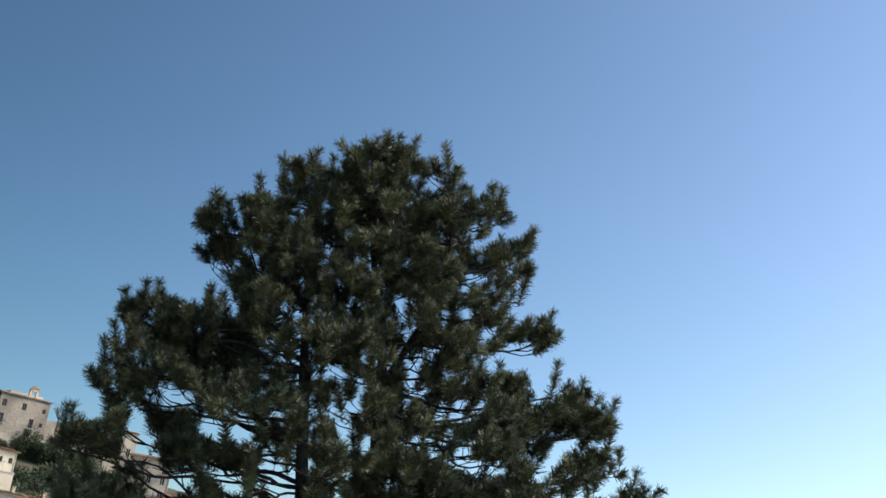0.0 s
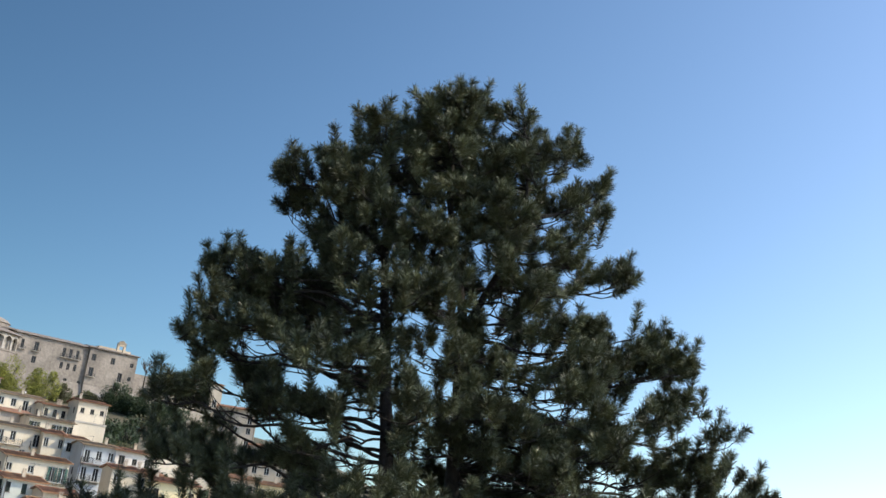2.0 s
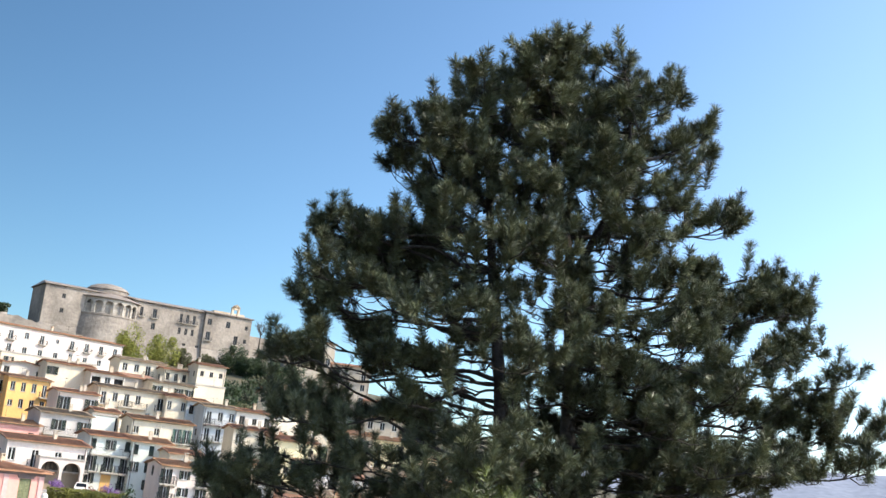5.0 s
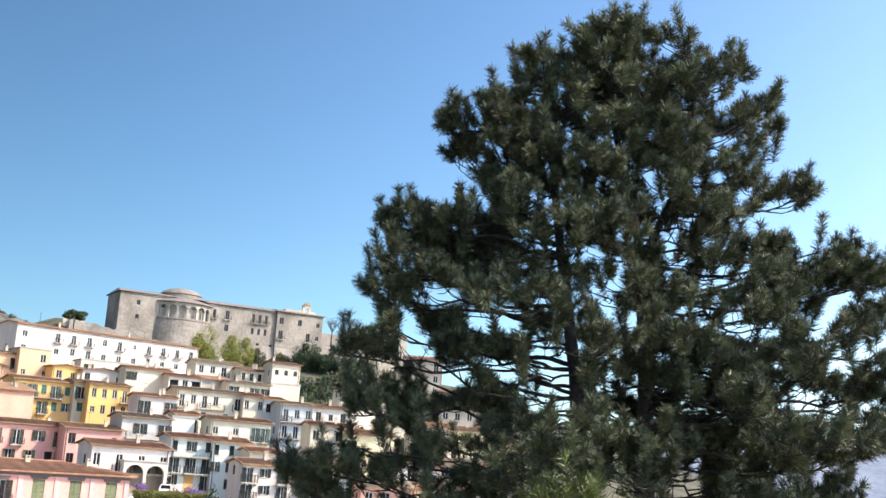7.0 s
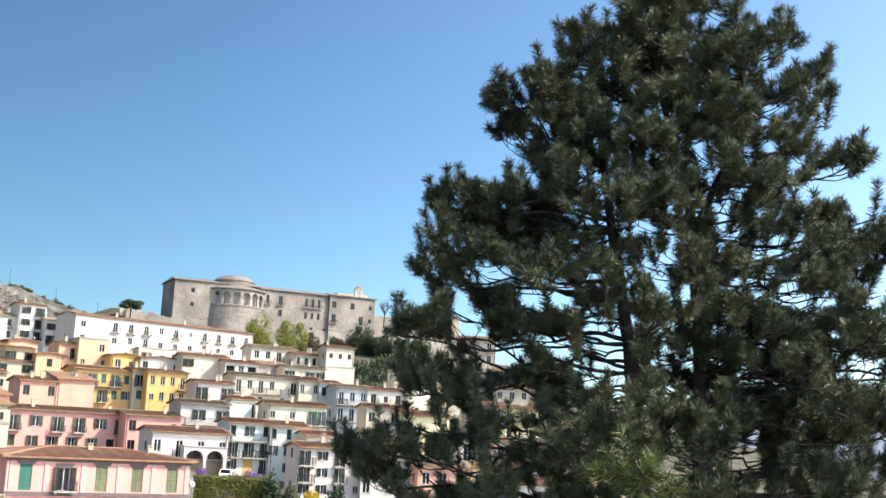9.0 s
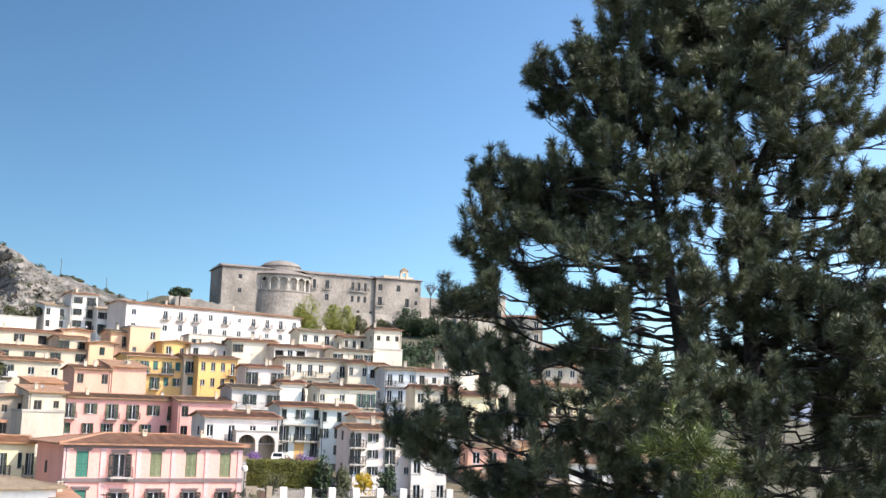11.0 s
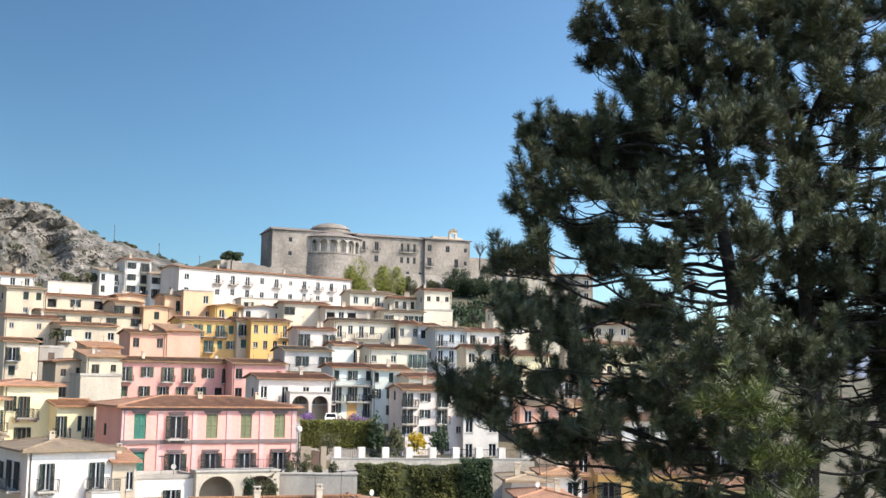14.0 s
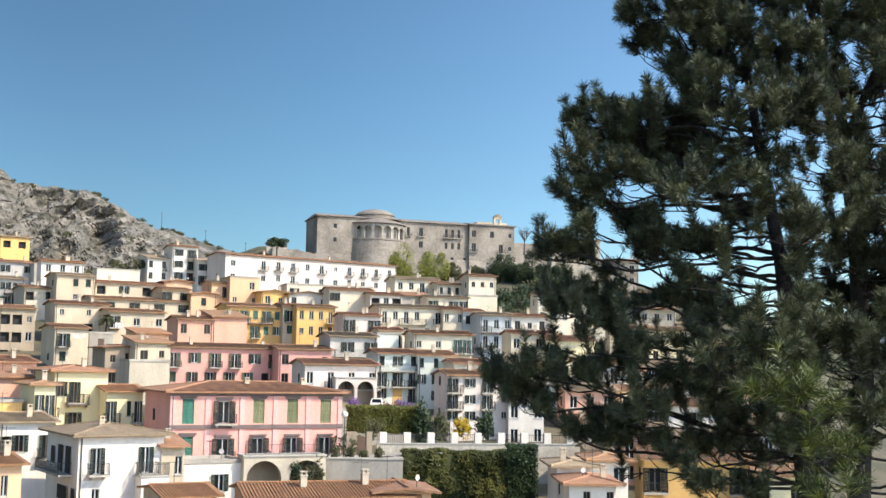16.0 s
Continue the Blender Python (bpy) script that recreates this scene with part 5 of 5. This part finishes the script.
def palm(x, y, z, h):
    ob = new("palm_tree")
    ob.matrix_basis = pose(x, y, z)
    tagged(ob, "tall fan palm with a ragged green crown", "palm tree")
    s = Shape()
    s.tube([(0.1 * math.sin(i), 0, h * i / 8 - 1) for i in range(9)], [0.26 - 0.012 * i for i in range(9)], 8)
    s.done("trunk", BARK, ob)
    rng = random.Random(3)
    v, f = [], []
    for i in range(46):
        a, up = rng.uniform(0, 6.28), rng.uniform(-0.7, 1.0)
        d = Vector((math.cos(a), math.sin(a), up)).normalized()
        p0 = Vector((0, 0, h - 1))
        side = d.cross(Vector((0, 0, 1))).normalized()
        for q in range(4):
            r0, r1 = 1.7 * q / 4, 1.7 * (q + 1) / 4
            w0, w1 = 0.28 * math.sin(math.pi * (q + 0.3) / 4.4), 0.28 * math.sin(math.pi * (q + 1.3) / 5.4)
            a0, a1 = p0 + d * r0 - Vector((0, 0, 0.25 * r0 * r0)), p0 + d * r1 - Vector((0, 0, 0.25 * r1 * r1))
            n = len(v)
            v.extend([tuple(a0 - side * w0), tuple(a0 + side * w0), tuple(a1 + side * w1), tuple(a1 - side * w1)])
            f.append((n, n + 1, n + 2, n + 3))
    mesh("crown", v, f, LEAF_DULL, ob)


palm(-98.2, 199.1, 4.0, 6.5)


def antenna(x, y, z, h):
    ob = new("roof_antenna")
    ob.matrix_basis = pose(x, y, z, 0, 0, random.Random(int(x * 10)).uniform(0, 180))
    tagged(ob, "thin metal television antenna on a roof", "antenna", "antennas on the roofs")
    s = Shape()
    s.tube([(0, 0, -1.0), (0, 0, h)], [0.025, 0.02], 5)
    s.done("mast", IRON, ob)
    s = Shape()
    s.tube([(-0.7, 0, h - 0.15), (0.7, 0, h - 0.15)], [0.015, 0.015], 4)
    boom = s.done("boom", IRON, ob)

    def rod():
        q = Shape()
        q.tube([(0, -0.3, 0), (0, 0.3, 0)], [0.01, 0.01], 4)
        return q.data("element", IRON)
    for i in range(7):
        use("element", cached(("element",), rod), boom, pose(-0.6 + 0.2 * i, 0, h - 0.15))


for o in [o for o in scene.objects if o.name.startswith("house") and o.parent is None]:
    rf = [c for c in o.children if c.name.startswith("roof")]
    rr = random.Random(int(abs(o.location.x) * 7))
    if rf and rr.random() < 0.55:
        w = max(v.co.x for v in rf[0].data.vertices)
        p = o.matrix_basis @ Vector((w * rr.uniform(0.2, 0.8), 3.5, rf[0].location.z + 0.6))
        antenna(p.x, p.y, p.z, rr.uniform(1.2, 2.2))
        if rr.random() < 0.2 and "orange" not in o["label"]:
            q = o.matrix_basis @ Vector((w * rr.uniform(0.1, 0.9), 1.2, rf[0].location.z + 1.0))
            dish(q.x, q.y, q.z, int(abs(q.x) * 10))


# ---- the pine in front ----
PY = 14.0
STEMS = [
    [(2.02, 14.0, -2.2), (1.86, 13.98, -0.6), (1.70, 13.95, 1.5), (1.54, 13.95, 2.9), (1.29, 14.0, 4.4), (1.05, 14.05, 6.2), (0.92, 14.05, 6.7)],
    [(2.02, 14.0, -2.2), (2.36, 14.1, -0.4), (2.50, 14.2, 1.6), (2.43, 14.2, 3.0), (2.30, 14.2, 4.6), (1.90, 14.15, 6.1), (1.86, 14.1, 7.1)],
    [(2.30, 14.2, 4.3), (2.62, 13.9, 5.1), (2.85, 13.75, 6.0), (2.75, 13.7, 6.9)],
]
# sky gaps fitted to the camera's view: across, height, half width, half height
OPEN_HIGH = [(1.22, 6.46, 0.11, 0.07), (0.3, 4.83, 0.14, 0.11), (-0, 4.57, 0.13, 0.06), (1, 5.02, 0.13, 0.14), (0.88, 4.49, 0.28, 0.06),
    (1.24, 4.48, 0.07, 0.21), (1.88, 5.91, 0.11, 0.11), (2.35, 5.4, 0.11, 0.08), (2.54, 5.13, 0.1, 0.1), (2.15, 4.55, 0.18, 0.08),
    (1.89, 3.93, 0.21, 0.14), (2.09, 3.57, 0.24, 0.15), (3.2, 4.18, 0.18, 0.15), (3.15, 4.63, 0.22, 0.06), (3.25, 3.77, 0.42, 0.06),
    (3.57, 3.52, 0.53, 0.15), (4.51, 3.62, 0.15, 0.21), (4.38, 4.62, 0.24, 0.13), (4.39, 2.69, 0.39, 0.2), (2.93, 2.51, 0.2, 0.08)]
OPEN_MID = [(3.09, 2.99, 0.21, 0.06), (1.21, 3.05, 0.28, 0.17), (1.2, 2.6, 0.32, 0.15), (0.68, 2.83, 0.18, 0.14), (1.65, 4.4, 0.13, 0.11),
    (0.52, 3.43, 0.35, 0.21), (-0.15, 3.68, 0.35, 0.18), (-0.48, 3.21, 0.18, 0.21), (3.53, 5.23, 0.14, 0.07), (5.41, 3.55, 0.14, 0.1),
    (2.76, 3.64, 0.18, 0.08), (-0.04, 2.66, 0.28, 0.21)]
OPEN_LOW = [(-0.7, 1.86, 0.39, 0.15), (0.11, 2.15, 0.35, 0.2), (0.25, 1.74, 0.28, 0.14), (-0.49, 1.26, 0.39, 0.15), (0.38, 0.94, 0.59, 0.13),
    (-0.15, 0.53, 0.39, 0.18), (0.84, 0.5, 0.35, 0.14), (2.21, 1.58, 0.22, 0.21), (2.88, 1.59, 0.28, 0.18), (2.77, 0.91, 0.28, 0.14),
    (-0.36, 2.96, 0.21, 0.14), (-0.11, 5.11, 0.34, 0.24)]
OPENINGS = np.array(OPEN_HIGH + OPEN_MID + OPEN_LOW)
# each gap is cut through the crown along sight lines from the camera's place
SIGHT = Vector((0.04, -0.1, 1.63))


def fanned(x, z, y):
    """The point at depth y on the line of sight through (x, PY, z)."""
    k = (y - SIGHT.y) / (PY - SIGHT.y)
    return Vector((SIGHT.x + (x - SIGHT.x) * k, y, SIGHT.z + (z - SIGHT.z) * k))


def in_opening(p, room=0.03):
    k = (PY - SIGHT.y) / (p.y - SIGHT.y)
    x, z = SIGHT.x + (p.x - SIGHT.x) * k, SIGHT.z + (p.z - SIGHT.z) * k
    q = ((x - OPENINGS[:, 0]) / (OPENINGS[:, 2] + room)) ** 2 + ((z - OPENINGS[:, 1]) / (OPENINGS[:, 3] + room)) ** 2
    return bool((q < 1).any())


def stem_point(k, z):
    p = STEMS[k]
    zs = [q[2] for q in p]
    return Vector((np.interp(z, zs, [q[0] for q in p]), np.interp(z, zs, [q[1] for q in p]), z))


class Needles:
    """Collects shoots, and makes the needle mesh of one limb: bottle brushes with rounded ends."""
    def __init__(self):
        self.shoots = []

    def add(self, p, d, length, size):
        self.shoots.append((*p, *d, length, size))

    def build(self, parent, rng, mat, dense, wide):
        if not self.shoots:
            return
        a = np.array(self.shoots)
        n = len(a)
        P, D, L, S = a[:, :3], a[:, 3:6], a[:, 6], a[:, 7]
        D = D / np.linalg.norm(D, axis=1)[:, None]
        t = np.cross(D, rng.normal(size=(n, 3)))
        t /= np.linalg.norm(t, axis=1)[:, None]
        b = np.cross(D, t)
        u = rng.random((n, dense)) ** 0.75
        ang = rng.random((n, dense)) * 2 * np.pi
        # needles stand off the shoot, and close over its rounded end
        spread = 1.15 - 0.40 * u + rng.normal(size=(n, dense)) * 0.2
        end = u > 0.86
        spread = np.where(end, np.arccos(1 - 0.85 * rng.random((n, dense))), spread)
        radial = np.cos(ang)[..., None] * t[:, None] + np.sin(ang)[..., None] * b[:, None]
        way = np.sin(spread)[..., None] * radial + np.cos(spread)[..., None] * D[:, None]
        root = P[:, None] + (np.minimum(u, 0.9) * L[:, None])[..., None] * D[:, None]
        # the shoot bends upward along its length
        root[..., 2] += 0.18 * (u ** 2) * L[:, None]
        length = (S[:, None] * (0.72 + 0.4 * rng.random((n, dense))) * np.where(u < 0.2, 0.75, 1.0))[..., None]
        tip = root + way * length
        side = np.cross(way, rng.normal(size=(n, dense, 3)))
        side /= np.linalg.norm(side, axis=2)[..., None]
        v = np.stack([root - side * wide, root + side * wide, tip + side * wide * 0.45, tip - side * wide * 0.45], axis=2).reshape(-1, 3)
        f = np.arange(len(v)).reshape(-1, 4)
        me = bpy.data.meshes.new("needles")
        me.vertices.add(len(v))
        me.vertices.foreach_set("co", v.astype(np.float32).ravel())
        me.loops.add(f.size)
        me.loops.foreach_set("vertex_index", f.astype(np.int32).ravel())
        me.polygons.add(len(f))
        me.polygons.foreach_set("loop_start", np.arange(0, f.size, 4, dtype=np.int32))
        me.update(calc_edges=True)
        me.materials.append(mat)
        ob = new("needles", me)
        ob.parent = parent
        tagged(ob, kind="stuff")


pine = new("pine_tree")
tagged(pine, "tall twin-stemmed black pine with dark green bushy needle tufts", "pine tree")
prng = random.Random(12)
for k, st in enumerate(STEMS):
    s = Shape()
    pts = []
    for i in range(len(st) - 1):
        for q in range(4):
            p = Vector(st[i]).lerp(Vector(st[i + 1]), q / 4)
            pts.append(tuple(p + 0.02 * Vector((noise.noise((p.z * 2, k, 0)), noise.noise((p.z * 2, k, 5)), 0))))
    pts.append(st[-1])
    r0 = (0.15, 0.16, 0.06)[k]
    s.tube(pts, [max(0.012, r0 * (1 - i / len(pts)) ** 0.9) for i in range(len(pts))], 9)
    s.done("trunk", BARK, pine, smooth=True)


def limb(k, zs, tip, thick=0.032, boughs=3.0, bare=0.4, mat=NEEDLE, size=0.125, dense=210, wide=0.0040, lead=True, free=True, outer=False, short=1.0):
    """A limb that sweeps out from a stem and up at its end, with boughs that end in clusters of bushy shoots."""
    a, b = stem_point(k, zs), Vector(tip)
    L = (b - a).length
    rng = random.Random(int(abs(b.x) * 911 + abs(b.y) * 577 + abs(b.z) * 733))
    up = Vector((0, 0, 1))
    along = (b - a).normalized()
    flat = Vector((along.x, along.y, 0))
    flat = flat.normalized() if flat.length > 0.2 else Vector((rng.uniform(-1, 1), rng.uniform(-1, 1), 0)).normalized()
    axis = (flat * rng.uniform(0.1, 0.45) + up).normalized()
    foot = b - axis * 0.54 if lead else b
    out = Vector((0.8 * math.copysign(1, along.x), 0, 0.75)).normalized() if abs(along.x) > 0.3 else Vector((0, 0, 1))
    n = max(6, int(L * 6))
    pts, wob = [], rng.uniform(0, 50)
    for i in range(n + 1):
        t = i / n
        p = a.lerp(foot, t)
        p.z = a.z + (foot.z - a.z) * (0.35 * t + 0.65 * t ** 2.2)
        p += 0.26 * L * t * (1 - t) * 2 * Vector((noise.noise((wob, t * 3, 0)), noise.noise((wob, t * 3, 9)), noise.noise((wob, t * 3, 4))))
        pts.append(p)
    wood, leaves = Shape(), Needles()
    r0 = min(thick, 0.009 + 0.009 * L)
    wood.tube(pts, [r0 * (1 - 0.8 * i / n) + 0.004 for i in range(n + 1)], 6)

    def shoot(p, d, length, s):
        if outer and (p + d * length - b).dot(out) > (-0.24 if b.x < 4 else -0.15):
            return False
        # leave out shoots that would cover a gap seen from the camera
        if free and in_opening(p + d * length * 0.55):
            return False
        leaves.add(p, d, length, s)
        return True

    if lead:
        leaves.add(foot - axis * 0.06, axis, 0.30, size)
        leaves.add(foot + axis * 0.12, axis, 0.34, size * 0.92)
        for i in range(rng.choice((1, 2, 2, 3))):
            p = pts[n - rng.randrange(1, 3)]
            d = (axis + Vector((rng.uniform(-1, 1), rng.uniform(-1, 1), rng.uniform(-0.5, 0.2))) * 0.75).normalized()
            q = p + d * rng.uniform(0.05, 0.12)
            if shoot(q, d, rng.uniform(0.18, 0.28), size * rng.uniform(0.85, 1.0)):
                wood.tube([p, q], [0.007, 0.005], 4)
    for i in range(int(L * boughs) + 2):
        t = bare + (1 - bare) * ((i + rng.random()) / (int(L * boughs) + 2)) ** 0.8
        j = min(n - 1, int(t * n))
        p = pts[j].lerp(pts[j + 1], min(1, t * n - j))
        side = flat.cross(up) * rng.choice((-1, 1))
        d = (flat * rng.uniform(0.2, 0.9) + side * rng.uniform(0.3, 1.0) + up * rng.uniform(-0.25, 0.45)).normalized()
        ln = rng.uniform(0.22, 0.62) * (1.2 - 0.5 * t) * short
        mid, end = p + d * ln * 0.55 - up * 0.03 * ln, p + d * ln + up * 0.10 * ln
        before = len(leaves.shoots)
        for q in range(rng.choice((2, 2, 3, 3, 4))):
            w = (d * rng.uniform(0.2, 0.9) + up * rng.uniform(0.3, 1.0) + Vector((rng.gauss(0, 0.4), rng.gauss(0, 0.4), 0))).normalized()
            r = end if q < 2 else mid.lerp(end, rng.random())
            e = r + w * rng.uniform(0.04, 0.12)
            if shoot(e, w, rng.uniform(0.15, 0.27), size * rng.uniform(0.85, 1.05)):
                wood.tube([r, e], [0.006, 0.005], 3)
        if len(leaves.shoots) > before or not outer:
            wood.tube([p, mid, end], [0.010, 0.007, 0.005], 4)
    ob = wood.done("limb", BARK, pine)
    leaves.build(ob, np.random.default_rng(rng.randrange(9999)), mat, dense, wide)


# limbs that make the outline in the camera's view: reach across and height of the tip
LEFT = [(-0.3, 6.42), (0.22, 6.73), (-1.09, 4.93), (-0.84, 5.1), (-0.71, 5.12), (-0.49, 4.85), (-0.23, 4.83), (-0.1, 5.19), (0.07, 5.14),
    (0.13, 6.41), (-1.13, 4.53), (-1.17, 4.31), (-1.05, 3.81), (-0.81, 4.28), (-0.51, 3.76), (-0.8, 3.45), (-1.34, 3.47), (-1.33, 2.73),
    (-1.24, 2.34), (-1.94, 1.89), (-1.35, 2.07), (-0.25, 3.47), (-0, 3.65)]
RIGHT = [(0.5, 6.98), (0.66, 7), (0.91, 7.28), (1.15, 7.2), (1.36, 7.42), (1.62, 7.63), (1.76, 7.7), (1.95, 7.72), (2.21, 7.73),
    (2.54, 7.73), (2.76, 7.31), (2.94, 7.21), (3.34, 7.32), (3.49, 7.13), (3.07, 6.97), (3.87, 6.69), (3.97, 6.31), (3.53, 6.62),
    (3.83, 5.93), (4.37, 5.76), (4.52, 5.11), (4.91, 4.95), (5.14, 4.78), (5.39, 4.76), (5.35, 4.34), (5.76, 3.92), (5.72, 3.48),
    (6.35, 3.31), (6.14, 2.88)]
prng.seed(21)
for x, z in LEFT + RIGHT:
    k = 0 if x < 1.3 else 2 if x > 2.3 and z > 5.8 else 1
    reach = abs(x - stem_point(k, z).x)
    zs = max(0.2, min(z - 0.55 - 0.12 * reach, STEMS[k][-1][2] - 0.1))
    inward = 0.05 if x < stem_point(k, z).x else 0.03
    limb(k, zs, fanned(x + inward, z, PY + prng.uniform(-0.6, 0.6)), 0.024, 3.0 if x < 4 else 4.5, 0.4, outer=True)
# limbs all round, inside the crown's outline
HEIGHT = [0.3, 0.9, 2.0, 2.7, 3.3, 3.8, 4.3, 5.0, 5.6, 6.4, 7.0, 7.5]
WEST = [-1.0, -1.2, -1.3, -1.1, -0.7, -0.8, -0.9, -0.7, 0.1, 0.15, 0.7, 1.5]
EAST = [4.6, 5.4, 5.6, 5.7, 5.5, 5.2, 5.0, 4.3, 3.7, 3.5, 3.0, 2.2]
prng.seed(23)
N = 158
for i in range(N):
    z = 0.5 + 6.7 * ((i + prng.random()) / N) ** 0.85
    lo, hi = float(np.interp(z, HEIGHT, WEST)) + 0.3, float(np.interp(z, HEIGHT, EAST)) - 0.35
    x = lo + (hi - lo) * ((i * 0.618034) % 1.0)
    k = 0 if x < 1.75 - 0.08 * z else 2 if x > 2.3 and z > 5.3 else 1
    half = (hi - lo) / 2
    deep = 0.75 * half * math.sqrt(max(0.05, 1 - ((x - (lo + hi) / 2) / half) ** 2)) * prng.uniform(0.25, 1.0)
    y = PY + prng.choice((-1, 1)) * deep
    reach = abs(x - stem_point(k, z).x)
    if z < 1.6 and prng.random() < 0.3:
        continue
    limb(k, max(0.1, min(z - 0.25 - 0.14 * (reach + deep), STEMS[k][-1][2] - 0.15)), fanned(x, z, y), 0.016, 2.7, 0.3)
# more limbs low in the middle and towards the sun
prng.seed(31)
for i in range(16):
    z, x = 1.2 + 3.2 * ((i + prng.random()) / 16), 1.9 + 3.2 * ((i * 0.618034) % 1.0)
    limb(1, max(0.2, z - 0.55), fanned(x, z, PY + prng.uniform(-1.6, 1.2)), 0.016, 3.0, 0.3)
# limbs that end flat at the side of the upper crown
for zs, x, z in ((4.9, 0.02, 5.75), (4.7, 0.05, 5.5), (5.1, 0.15, 6.0)):
    limb(0, zs, fanned(x, z, PY + prng.uniform(-0.4, 0.4)), 0.018, 3.5, 0.3, lead=False)
# a darker thicket behind the eastern stem
prng.seed(33)
for i in range(9):
    z, x = 1.9 + 1.6 * ((i + prng.random()) / 9), 2.3 + 1.1 * ((i * 0.618034) % 1.0)
    limb(1, z - 0.5, fanned(x, z, PY + prng.uniform(0.4, 1.2)), 0.014, 3.0, 0.3)
# thickly clad low limbs that sweep up at their ends
for zs, x, z in ((0.35, -2.05, 1.86), (0.9, -1.49, 2.08), (1.6, -1.26, 2.85), (2.2, -1.34, 3.45), (2.0, -1.05, 3.0), (0.6, -0.5, 1.5), (0.3, 0.4, 1.3)):
    limb(0, zs, fanned(x, z, PY + prng.uniform(-0.4, 0.3)), 0.026, 4.2, 0.35, short=0.18)
# low limbs that reach towards the viewer, with longer young needles
for zs, tip in ((0.9, (1.15, 10.8, 1.87)), (0.7, (1.46, 10.8, 1.65)), (0.5, (1.41, 10.8, 1.3)), (0.2, (1.74, 10.8, 0.96))):
    limb(1, zs, tip, 0.016, 0.0, 0.95, NEEDLE_YOUNG, 0.165, 75, 0.0038, free=False, short=0.5)
